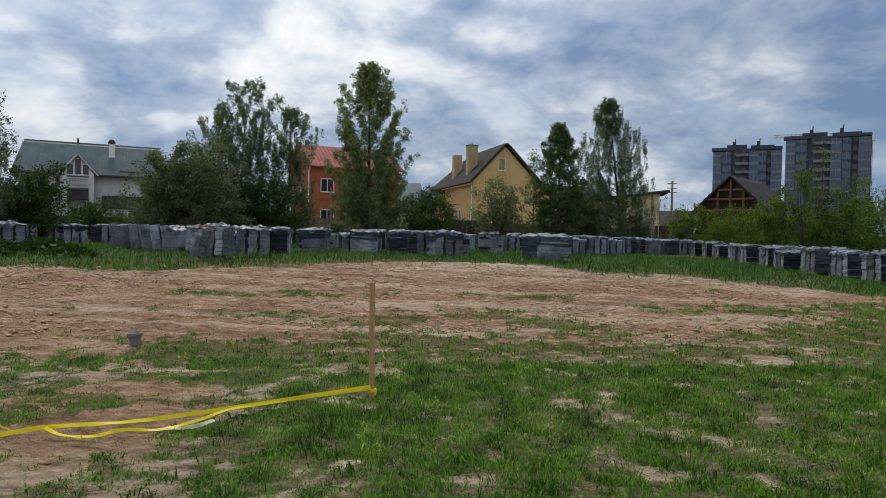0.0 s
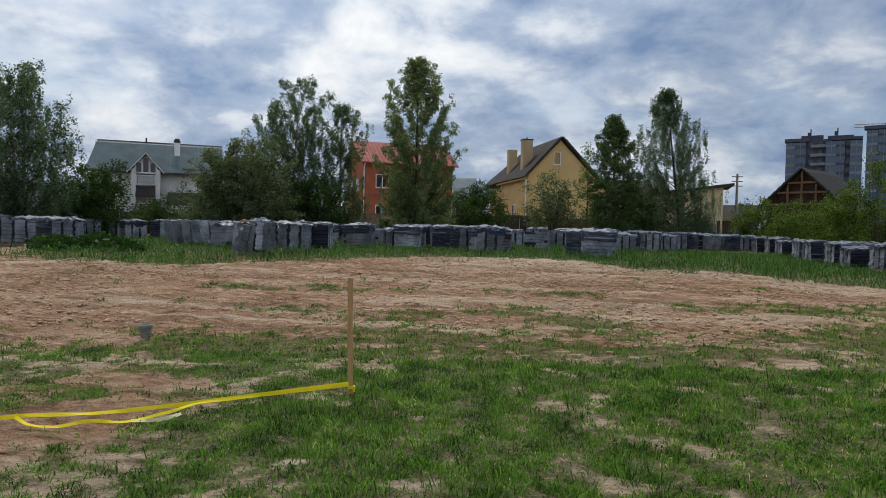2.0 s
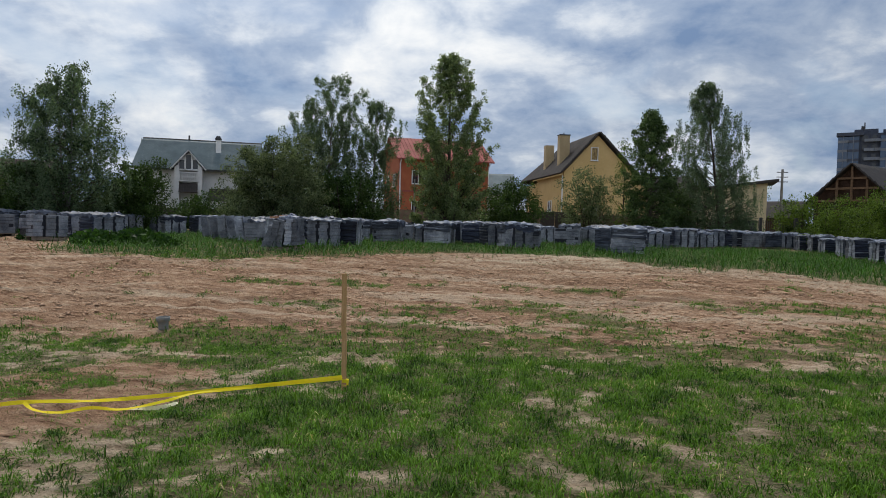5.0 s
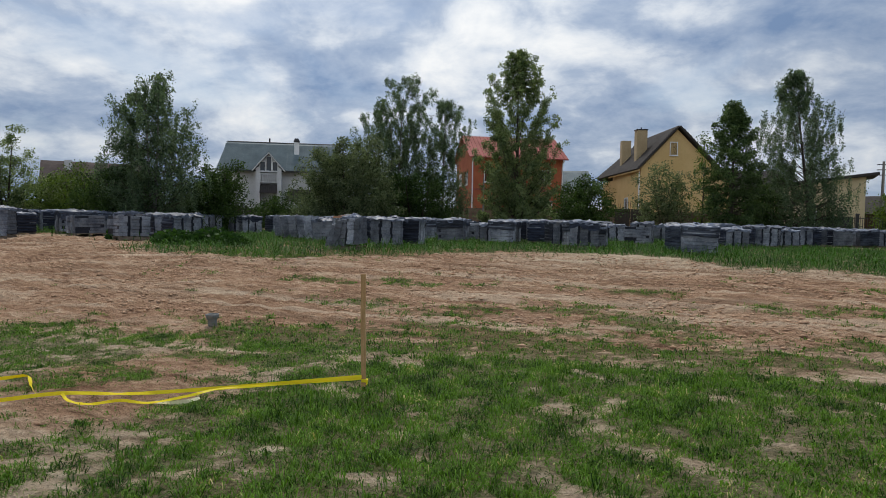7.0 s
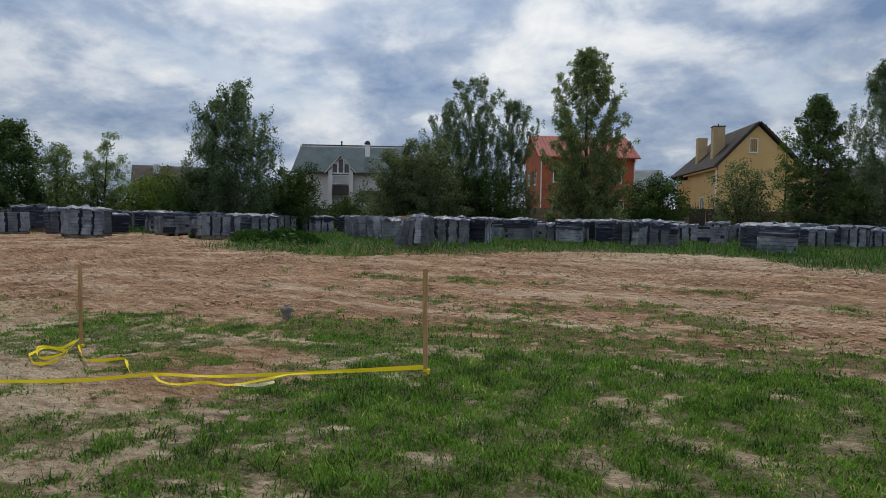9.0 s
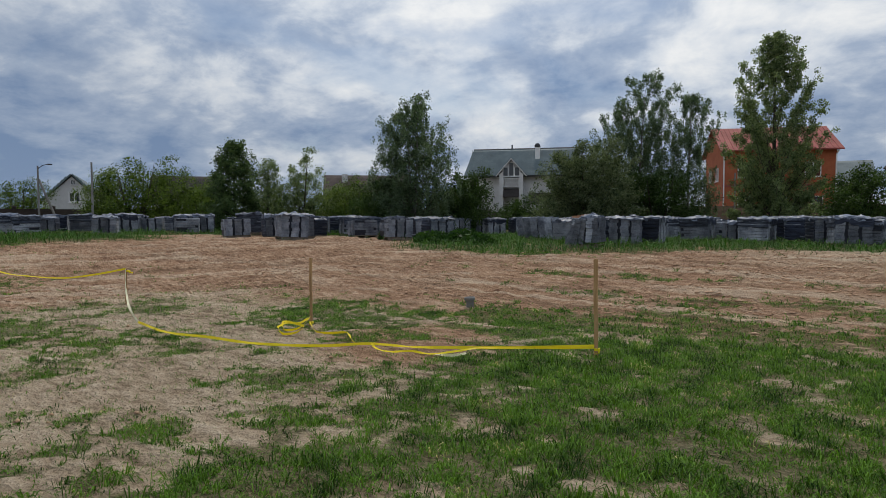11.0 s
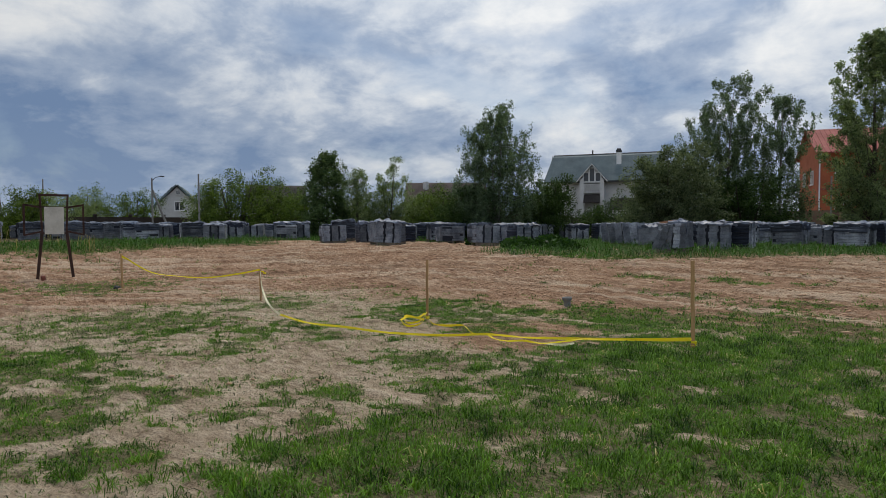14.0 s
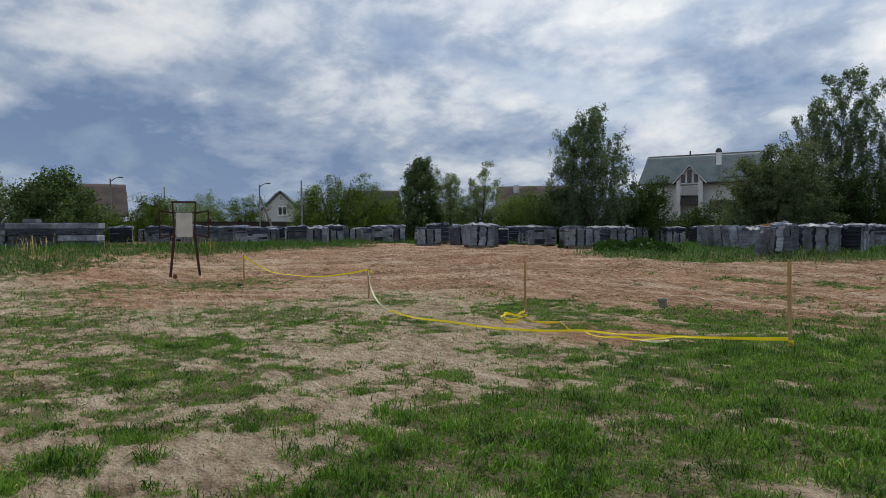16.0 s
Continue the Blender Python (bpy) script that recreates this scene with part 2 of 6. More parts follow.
M_BLOCK = surface("grey_concrete_blocks", (0.080, 0.092, 0.115), (0.30, 0.325, 0.365), 2.2, 30, 0.9, 0.3, per_object=0.5, dirt=(0.035, 0.045, 0.07))
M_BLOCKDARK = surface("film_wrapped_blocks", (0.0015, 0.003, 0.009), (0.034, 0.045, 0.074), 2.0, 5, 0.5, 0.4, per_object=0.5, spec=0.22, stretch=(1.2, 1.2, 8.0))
# the pale blue end paints the sky's sheen into the film colour
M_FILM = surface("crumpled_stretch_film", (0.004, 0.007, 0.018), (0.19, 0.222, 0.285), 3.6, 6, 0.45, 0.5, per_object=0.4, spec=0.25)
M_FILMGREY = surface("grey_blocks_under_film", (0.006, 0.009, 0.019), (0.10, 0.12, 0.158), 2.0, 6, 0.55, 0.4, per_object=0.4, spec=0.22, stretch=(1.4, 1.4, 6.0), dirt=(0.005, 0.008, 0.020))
M_GAPCORE = surface("black_gap_film", (0.004, 0.006, 0.012), (0.018, 0.022, 0.034), 4.0, 20, 0.5, 0.5, spec=0.25)
M_PALLET = surface("weathered_pallet_wood", (0.10, 0.08, 0.06), (0.24, 0.20, 0.155), 4, 40, 0.9, 0.4)
M_STAKE = surface("pine_lath", (0.37, 0.205, 0.085), (0.53, 0.335, 0.16), 5, 60, 0.75, 0.3, stretch=(6, 6, 0.6), dirt=(0.22, 0.135, 0.07))
M_TAPE = foliage("yellow_barrier_tape", (0.78, 0.62, 0.012), (0.84, 0.74, 0.05), 0.35, 0.35)
M_TAPEPALE = surface("underside_of_tape", (0.70, 0.66, 0.42), (0.82, 0.78, 0.55), 4, 30, 0.45, 0.2)
M_PIPE = surface("grey_plastic_pipe", (0.13, 0.135, 0.135), (0.22, 0.225, 0.22), 8, 50, 0.6, 0.2, dirt=(0.25, 0.19, 0.13))
M_RUST = surface("rust_brown_steel", (0.028, 0.014, 0.011), (0.075, 0.034, 0.025), 6, 50, 0.7, 0.3)
M_BOARD = surface("bare_pale_board", (0.48, 0.46, 0.40), (0.62, 0.60, 0.54), 3, 30, 0.7, 0.2, dirt=(0.36, 0.34, 0.28))
M_WHITEWALL = surface("white_silicate_brick", (0.44, 0.45, 0.46), (0.60, 0.605, 0.61), 0.8, 9, 0.9, 0.2)
M_GREYROOF = surface("grey_green_metal_tile", (0.080, 0.112, 0.122), (0.138, 0.180, 0.192), 0.8, 10, 0.55, 0.2, spec=0.3)
M_REDROOF = surface("red_metal_roof", (0.23, 0.055, 0.046), (0.33, 0.095, 0.08), 0.7, 8, 0.7, 0.2, spec=0.2)
M_REDBRICK = surface("orange_red_brick", (0.30, 0.085, 0.04), (0.42, 0.135, 0.065), 0.9, 12, 0.9, 0.2)
M_YELLOW = surface("ochre_render", (0.56, 0.385, 0.165), (0.66, 0.47, 0.225), 0.5, 6, 0.9, 0.15)
M_BROWNROOF = surface("dark_brown_roof", (0.030, 0.026, 0.025), (0.060, 0.052, 0.048), 0.9, 12, 0.8, 0.25)
M_TAN = surface("tan_render", (0.40, 0.30, 0.17), (0.50, 0.39, 0.235), 0.8, 8, 0.9, 0.2)
M_CREAM = surface("cream_render", (0.55, 0.45, 0.27), (0.65, 0.55, 0.36), 0.6, 6, 0.9, 0.15)
M_DARKWOOD = surface("dark_timber", (0.028, 0.015, 0.009), (0.075, 0.040, 0.025), 1.2, 12, 0.8, 0.3)
M_TIMBER = surface("brown_beam_timber", (0.10, 0.058, 0.032), (0.19, 0.115, 0.065), 2.0, 14, 0.8, 0.3)
M_FENCE = surface("dark_brown_fence", (0.025, 0.02, 0.017), (0.06, 0.047, 0.039), 1.0, 10, 0.8, 0.3, per_object=0.25)
M_BRICKFENCE = surface("brown_brick_fence", (0.13, 0.085, 0.06), (0.23, 0.16, 0.115), 1.0, 12, 0.9, 0.3, per_object=0.15)
M_POLE = surface("weathered_pole", (0.16, 0.15, 0.14), (0.30, 0.29, 0.27), 2, 20, 0.85, 0.2)
M_STEEL = surface("dark_steel", (0.03, 0.03, 0.032), (0.07, 0.07, 0.073), 3, 30, 0.5, 0.1, metal=0.4)
M_TRIM = surface("white_plastic_trim", (0.66, 0.67, 0.68), (0.78, 0.79, 0.80), 2, 30, 0.5, 0.05)
M_PANE = glass("window_glass", (0.03, 0.04, 0.055))
M_TOWER = surface("grey_tower_panels", (0.046, 0.054, 0.078), (0.075, 0.086, 0.118), 0.12, 1.4, 0.85, 0.1)
M_TOWERLIGHT = surface("pale_tower_panels", (0.14, 0.155, 0.19), (0.20, 0.22, 0.26), 0.12, 1.4, 0.85, 0.1)
M_TOWERGLASS = glass("blue_tower_glass", (0.045, 0.085, 0.16))
M_CRANE = surface("yellow_crane_steel", (0.42, 0.27, 0.06), (0.55, 0.37, 0.10), 0.5, 4, 0.6, 0.1)
M_WHITE = surface("white_paint", (0.70, 0.70, 0.70), (0.80, 0.80, 0.80), 3, 30, 0.6, 0.1)
M_REDTIN = surface("red_brown_tin", (0.16, 0.05, 0.035), (0.26, 0.085, 0.06), 8, 50, 0.6, 0.3)
M_ORANGE = surface("orange_clay_blocks", (0.30, 0.15, 0.09), (0.42, 0.23, 0.14), 3, 20, 0.9, 0.3)
M_ROOFRED = surface("faded_brown_tiles", (0.065, 0.05, 0.045), (0.125, 0.098, 0.086), 0.9, 10, 0.85, 0.2)
M_MAPLE = foliage("maple_leaves", (0.016, 0.038, 0.014), (0.120, 0.180, 0.070), 0.32, 0.4, None, 1.8, 1.0)


# ---- mesh helpers ----
class Shape:
    """Collects boxes, tubes and faces into one mesh."""

    def __init__(self):
        self.verts, self.faces = [], []

    def face(self, points):
        n = len(self.verts)
        self.verts += [tuple(p) for p in points]
        self.faces.append(tuple(range(n, n + len(points))))
        return self

    def box(self, centre, size, m=None, taper=0.0):
        cx, cy, cz = centre
        hx, hy, hz = (s / 2 for s in size)
        pts = []
        for dz in (-1, 1):
            k = 1.0 - taper * (dz + 1) / 2
            for dx, dy in ((-1, -1), (1, -1), (1, 1), (-1, 1)):
                p = Vector((cx + dx * hx * k, cy + dy * hy * k, cz + dz * hz))
                pts.append(m @ p if m else p)
        n = len(self.verts)
        self.verts += [tuple(p) for p in pts]
        for f in ((0, 3, 2, 1), (4, 5, 6, 7), (0, 1, 5, 4), (1, 2, 6, 5), (2, 3, 7, 6), (3, 0, 4, 7)):
            self.faces.append(tuple(n + i for i in f))
        return self

    def tube(self, path, radii, sides=7, cap=True):
        n = len(self.verts)
        path = [Vector(p) for p in path]
        for i, p in enumerate(path):
            way = (path[min(i + 1, len(path) - 1)] - path[max(i - 1, 0)]).normalized()
            side = way.cross(Vector((0.31, 0.95, 0.08))).normalized()
            up = side.cross(way)
            for k in range(sides):
                a = 2 * math.pi * k / sides
                self.verts.append(tuple(p + (side * math.cos(a) + up * math.sin(a)) * radii[i]))
        for i in range(len(path) - 1):
            for k in range(sides):
                k2 = (k + 1) % sides
                self.faces.append((n + i * sides + k, n + i * sides + k2, n + (i + 1) * sides + k2, n + (i + 1) * sides + k))
        if cap:
            self.faces.append(tuple(n + k for k in range(sides))[::-1])
            self.faces.append(tuple(n + (len(path) - 1) * sides + k for k in range(sides)))
        return self

    def mesh(self, name, material, smooth=False):
        me = bpy.data.meshes.new(name)
        me.from_pydata(self.verts, [], self.faces)
        if smooth:
            me.polygons.foreach_set("use_smooth", [True] * len(me.polygons))
        me.materials.append(material)
        me.update()
        return me


def part(name, shape, material, parent, label="", m=None, smooth=False):
    """Links a shape (or a ready mesh) as one object under a thing or a part."""
    data = shape.mesh(name, material, smooth) if isinstance(shape, Shape) else shape
    ob = new(name, data)
    ob.parent = parent
    if m is not None:
        ob.matrix_basis = m
    if label:
        tagged(ob, label)
    return ob


def thing(name, m, label, category, group="", kind=""):
    ob = new(name)
    ob.empty_display_size = 0.2
    ob.matrix_basis = m
    return tagged(ob, label, category, group, kind)


def array_mesh(name, verts, loops, per_face, material):
    """A mesh from numpy arrays in which all faces have the same number of corners."""
    me = bpy.data.meshes.new(name)
    nf = len(loops) // per_face
    me.vertices.add(len(verts))
    me.vertices.foreach_set("co", np.asarray(verts, np.float32).ravel())
    me.loops.add(len(loops))
    me.loops.foreach_set("vertex_index", np.asarray(loops, np.int32))
    me.polygons.add(nf)
    me.polygons.foreach_set("loop_start", np.arange(0, nf * per_face, per_face, dtype=np.int32))
    me.materials.append(material)
    me.update(calc_edges=True)
    return me


# ---- lie of the land ----
RNG = np.random.default_rng(7)
LATTICE = RNG.random((256, 256))


def vnoise(x, y, scale, seed=0):
    """Smooth value noise from 0 to 1."""
    x, y = np.asarray(x, float) * scale + seed * 17.3, np.asarray(y, float) * scale + seed * 9.1
    ix, iy = np.floor(x).astype(int), np.floor(y).astype(int)
    fx, fy = x - ix, y - iy
    fx, fy = fx * fx * (3 - 2 * fx), fy * fy * (3 - 2 * fy)
    a, b = LATTICE[ix % 256, iy % 256], LATTICE[(ix + 1) % 256, iy % 256]
    c, d = LATTICE[ix % 256, (iy + 1) % 256], LATTICE[(ix + 1) % 256, (iy + 1) % 256]
    return (a * (1 - fx) + b * fx) * (1 - fy) + (c * (1 - fx) + d * fx) * fy


def fbm(x, y, scale, seed=0, octaves=4):
    total, amp, norm = 0.0, 1.0, 0.0
    for k in range(octaves):
        total, norm = total + amp * vnoise(x, y, scale * 2.03**k, seed + k), norm + amp
        amp *= 0.55
    return total / norm


def step(a, b, v):
    t = np.clip((v - a) / (b - a), 0, 1)
    return t * t * (3 - 2 * t)


def blob(x, y, cx, cy, rx, ry, turn=0.0):
    c, s = math.cos(radians(turn)), math.sin(radians(turn))
    u, v = (x - cx) * c + (y - cy) * s, -(x - cx) * s + (y - cy) * c
    return 1.0 - np.sqrt((u / rx) ** 2 + (v / ry) ** 2)


def land(x, y):
    """The broad shape of the ground: level by the stakes, a low bank under the stored pallets."""
    x, y = np.asarray(x, float), np.asarray(y, float)
    dx, dy = x - 1, y + 1
    r, th = np.hypot(dx, dy), np.degrees(np.arctan2(dx, dy))
    top = np.interp(th, [-180, -120, -90, -60, -35, 0, 10, 25, 60, 180], [0.2, 0.7, 0.8, 0.75, 0.55, 0.5, 0.45, 0.1, 0.1, 0.2])
    a, b = np.interp(th, [-75, -45], [17, 9]), np.interp(th, [-75, -45], [30, 21])
    z = top * step(a, b, r)
    z = z + 0.20 * np.exp(-(((x + 14.7) / 1.1) ** 2 + ((y - 15.2) / 1.0) ** 2))
    return z


# turf in the bare field and bare spots in the lawn: centre, half axes, turn
TUFTS = [(-4.5, 12.2, 0.5, 0.3, 0), (-3.0, 12.2, 1.3, 0.42, 8), (-2.75, 10.2, 0.8, 0.38, 8), (-1.2, 9.6, 0.6, 0.3, 0), (-0.2, 10.4, 0.9, 0.42, 0), (1.7, 10.0, 1.3, 0.5, -40), (0.4, 13.1, 0.5, 0.25, 0), (1.7, 12.9, 0.7, 0.35, 0), (4.0, 11.5, 0.7, 0.4, 0), (6.6, 14.6, 0.9, 0.4, 0), (6.5, 12.0, 1.4, 0.5, 5), (8.4, 12.6, 1.4, 0.7, 10)]
PATCHES = [(-9.05, -1.2, 0.95, 0.8, 50), (-7.1, -1.5, 1.1, 0.85, 50), (-4.4, -1.3, 1.1, 0.6, 50), (-5.15, -0.1, 0.5, 0.7, 50), (-7.3, 1.8, 1.2, 1.3, 50), (-5.4, 2.6, 0.5, 0.8, 50), (-7.1, 2.5, 0.7, 1.2, 50), (-7.7, 4.55, 0.5, 0.6, 50), (-14.1, 3.2, 1.0, 1.1, 48), (-14.9, 0.0, 1.2, 1.3, 48), (-22.0, -1.0, 1.6, 5.0, 47), (-5.1, 5.55, 0.65, 0.9, 50), (-3.85, 6.4, 0.6, 0.65, 50), (-4.0, -1.8, 0.5, 0.3, 50), (-11.2, -0.85, 0.7, 0.65, 50), (-4.7, 3.0, 0.7, 0.4, 30), (-3.1, 5.0, 0.6, 0.3, 10), (-3.3, 5.95, 0.9, 0.3, 8)]
SPRIGS = [(-1.85, -0.5, 0.28, 0.22, 50), (-2.8, -0.44, 0.22, 0.2, 50), (-1.66, -1.9, 0.34, 0.28, 50), (-2.0, -1.33, 0.2, 0.17, 50), (-2.86, -0.94, 0.28, 0.2, 50), (-2.64, -1.36, 0.25, 0.17, 50), (-2.97, 0.52, 0.24, 0.2, 50), (-2.16, 0.46, 0.22, 0.17, 50), (-2.94, -1.85, 0.34, 0.28, 50), (-1.95, 1.4, 0.5, 0.3, 20), (-2.5, 2.9, 0.5, 0.3, 10), (-1.5, 2.2, 0.5, 0.3, 30)]
SPOTS = [(0.22, 2.95, 0.14, 0.13, 52), (0.1, 1.11, 0.11, 0.11, 53), (0.74, 2.38, 0.16, 0.14, 51), (-0.88, 2.7, 0.16, 0.14, 51), (1.22, 1.22, 0.12, 0.08, 50), (0.17, 2.95, 0.09, 0.11, 41), (0.69, 2.42, 0.16, 0.14, 42), (-0.77, 2.54, 0.11, 0.14, 39), (1.1, 3.53, 0.11, 0.09, 31), (0.2, 2.97, 0.09, 0.08, 31), (1.97, 4.42, 0.09, 0.13, 3), (0.34, 4.11, 0.14, 0.13, 2), (3.92, 7.43, 0.28, 0.31, 5), (-0.62, 3.86, 0.1, 0.08, 3), (-0.43, 3.6, 0.08, 0.09, 0), (-0.6, 3.85, 0.09, 0.09, 19), (0.14, 4.55, 0.14, 0.08, 18), (1.14, 5.39, 0.12, 0.12, 20)]
BARES = [(-2.7, 5.65, 0.75, 0.3, 0), (-2.6, 4.4, 0.8, 0.35, 20), (0.0, 4.4, 0.42, 0.16, 0), (3.9, 7.5, 0.55, 0.3, 0), (-0.9, 6.6, 0.5, 0.28, 0), (0.3, 3.6, 0.4, 0.2, 10), (1.3, 3.9, 0.4, 0.2, 0), (2.6, 5.2, 0.4, 0.25, 0), (-0.4, 2.9, 0.5, 0.25, 0), (0.9, 2.6, 0.35, 0.18, 0), (1.2, 1.3, 0.4, 0.2, 0), (-0.3, 7.7, 0.8, 0.22, 0), (2.2, 8.3, 0.7, 0.25, 0)]


def cover(x, y):
    """How much grass grows, from 0 (bare) to 1 (closed turf)."""
    x, y = np.asarray(x, float), np.asarray(y, float)
    left = np.interp(y, [-8, -1.4, -0.9, -0.3, 0.1, 0.85, 1.6, 2.1, 2.6, 3.2, 4.4, 5.9, 7.6, 9], [-0.5, -0.9, -0.9, -1.0, -1.4, -1.9, -2.0, -1.4, -1.9, -1.8, -2.2, -2.6, -4.2, -4.8])
    far = np.interp(x, [-5, -4, -2.3, -0.8, 1.8, 4, 6.6, 10, 14], [7.6, 8.0, 8.7, 9.3, 9.0, 9.4, 11.6, 14, 16])
    s = np.minimum(np.clip((x - left) / 1.1, -3, 0.86), np.clip((far - y) / 1.4, -3, 0.86))
    s = np.minimum(s, np.minimum(y + 4.0, 8.0 - x + 3 * np.clip(y - 5, 0, None)))
    for b in TUFTS:
        s = np.maximum(s, 0.75 * blob(x, y, *b))
    for b in PATCHES + SPRIGS:
        s = np.maximum(s, 0.34 + 0.50 * blob(x, y, *b))
    s = np.maximum(s, np.where((y < 7.5) & (x < 1), -0.46, -0.72))
    for b in BARES + SPOTS:
        s = s - 0.9 * np.clip(blob(x, y, *b) + 0.2, 0, 0.8)
    bank = np.interp(x, [-16, -13, -11.2, -9.6, -7.4, -5.4, -3.6, -1.5, 2.9, 4.1, 7.3, 9.5, 10.9, 14], [24, 17.5, 14.2, 13.7, 14.1, 15.4, 17.2, 19.6, 20.2, 16.8, 18.9, 17.2, 14.6, 13.5])
    s = np.maximum(s, np.where(x > -16, np.clip((y - bank) / 1.0, -3, 1), -3))
    r = np.hypot(x - 1, y + 1)
    s = np.maximum(s, np.where((x < -14) & (y < 12), np.clip((r - 24.5) / 1.5, -3, 1), -3))
    s = np.maximum(s, np.clip((r - 31) / 3, -3, 1))
    s = s + 1.2 * (fbm(x, y, 0.9, 3) - 0.5) + 1.7 * (fbm(x, y, 2.6, 11, 3) - 0.5) + 2.3 * (fbm(x, y, 8.0, 15, 3) - 0.5)
    return step(-0.10, 0.55, s)


def tracks(x, y):
    """Long wheel streaks that sweep round the bare field, from 0 to 1."""
    along, across = x * 0.72 + y * 0.69, -x * 0.69 + y * 0.72
    sweep = step(-9, -3, x)
    a = fbm(along * 0.16, across * 2.3, 1.6, 121, 4)
    b = fbm(x * 0.22, (y + 0.05 * x) * 1.9, 1.6, 131, 4)
    return 0.5 + ((a * (1 - sweep) + b * sweep) - 0.5) * 1.2 * step(6.0, 9.0, y - 0.1 * x + 6 * step(-7.5, -10, x))


def relief(x, y, c):
    """Clods, wheel ruts and humps on top of the broad shape."""
    bare = 1 - c
    ruts = fbm(x * 0.22, y, 1.9, 21, 4) - 0.5
    lumps = fbm(x, y, 3.4, 31, 4) - 0.5
    return (0.04 * (fbm(x, y, 0.5, 41, 3) - 0.5) + bare * ((0.012 + 0.11 * step(6, 9, y - 0.1 * x)) * ruts + 0.055 * lumps + 0.075 * (fbm(x * 0.6, y, 6.5, 35, 2) - 0.5) + 0.10 * (tracks(x, y) - 0.5)) + c * 0.05 * lumps) * (1 - step(60, 90, np.hypot(x, y)))


def height(x, y):
    return land(x, y) + relief(np.asarray(x, float), np.asarray(y, float), cover(x, y))


def spread(lo, hi, fine, far, growth=1.12):
    mid = np.arange(lo, hi + 1e-6, fine)
    out, d = [], fine
    pos = hi
    while pos < far:
        d *= growth
        pos += d
        out.append(pos)
    back = [lo - (p - hi) for p in out]
    return np.concatenate([back[::-1], mid, out])


def build_ground():
    xs, ys = spread(-18, 10, 0.075, 2600, 1.11), spread(-4, 17, 0.075, 2600, 1.1)
    gx, gy = np.meshgrid(xs, ys)
    x, y = gx.ravel(), gy.ravel()
    c = cover(x, y)
    z = land(x, y) + relief(x, y, c)
    nx, ny = len(xs), len(ys)
    i = (np.arange(ny - 1)[:, None] * nx + np.arange(nx - 1)[None, :]).ravel()
    loops = np.stack([i, i + 1, i + 1 + nx, i + nx], 1).ravel()
    me = array_mesh("ground", np.stack([x, y, z], 1), loops, 4, M_GROUND)
    me.polygons.foreach_set("use_smooth", [True] * len(me.polygons))
    a = me.attributes.new("cover", "FLOAT", "POINT")
    a.data.foreach_set("value", c.astype(np.float32))
    clay = step(-2.0, 1.5, np.minimum(y - (7.5 + 0.12 * x), 4 + 0 * y)) * (1 - 0.75 * step(13, 19, y) * step(-6, 2, x))
    clay = np.maximum(clay, 0.9 * step(-0.2, 0.5, blob(x, y, -2.7, 4.9, 1.3, 1.6)))
    clay = np.maximum(clay, step(-8, -11, x) * step(-2, 1, y))
    a = me.attributes.new("redness", "FLOAT", "POINT")
    a.data.foreach_set("value", clay.astype(np.float32))
    a = me.attributes.new("streak", "FLOAT", "POINT")
    a.data.foreach_set("value", tracks(x, y).astype(np.float32))
    return tagged(new("ground", me), "bare reddish sandy soil with patchy turf", "ground", kind="structure")


build_ground()


def blades(name, x, y, length, width, lean, material, label, category, toward=None):
    """Curved tapering blades of grass, each one rooted in the ground and bent over at its tip."""
    n = len(x)
    z = height(x, y) - 0.012
    a = RNG.uniform(0, 2 * math.pi, n)
    b = RNG.uniform(0, 2 * math.pi, n) if toward is None else toward + RNG.normal(0, 0.5, n)
    k = (1 - RNG.random(n) ** 2.4 * 0.5) * lean
    reach = length * k
    up = length * np.sqrt(np.maximum(1 - 0.95 * k**2, 0.06))
    dx, dy = np.cos(b) * reach, np.sin(b) * reach
    root = np.stack([x, y, z], 1)
    mid = root + np.stack([dx * 0.40, dy * 0.40, up * 0.98], 1)
    tip = root + np.stack([dx * 1.05, dy * 1.05, up * (1.0 - 0.85 * k**2)], 1)
    side = np.stack([np.cos(a), np.sin(a), np.zeros(n)], 1) * (width / 2)[:, None]
    verts = np.stack([root - side * 0.8, root + side * 0.8, mid + side, mid - side, tip], 1).reshape(-1, 3)
    k = np.arange(n)[:, None] * 5
    loops = np.concatenate([k + 0, k + 1, k + 2, k + 0, k + 2, k + 3, k + 3, k + 2, k + 4], 1).ravel()
    return tagged(new(name, array_mesh(name, verts, loops, 3, material)), label, category, kind="stuff")


def tussocks(cx, cy, blades_each, radius):
    """Blades grouped in tufts that spread outward from their middles."""
    count = RNG.integers(max(2, blades_each // 3), blades_each * 2, len(cx))
    x, y = np.repeat(cx, count), np.repeat(cy, count)
    size = np.repeat(RNG.uniform(0.55, 1.3, len(cx)), count)
    a, d = RNG.uniform(0, 2 * math.pi, len(x)), radius * np.sqrt(RNG.random(len(x))) * size
    return x + np.cos(a) * d, y + np.sin(a) * d, a, size


def sow(n, x0, x1, y0, y1, power=1.0, least=0.0):
    """Random rooting points, the denser the closer the turf."""
    x, y = RNG.uniform(x0, x1, n), RNG.uniform(y0, y1, n)
    tuft = 0.34 + 0.9 * step(0.32, 0.58, fbm(x, y, 4.5, 51, 3))
    keep = RNG.random(n) < np.maximum(cover(x, y) ** power * tuft, least)
    return x[keep], y[keep]


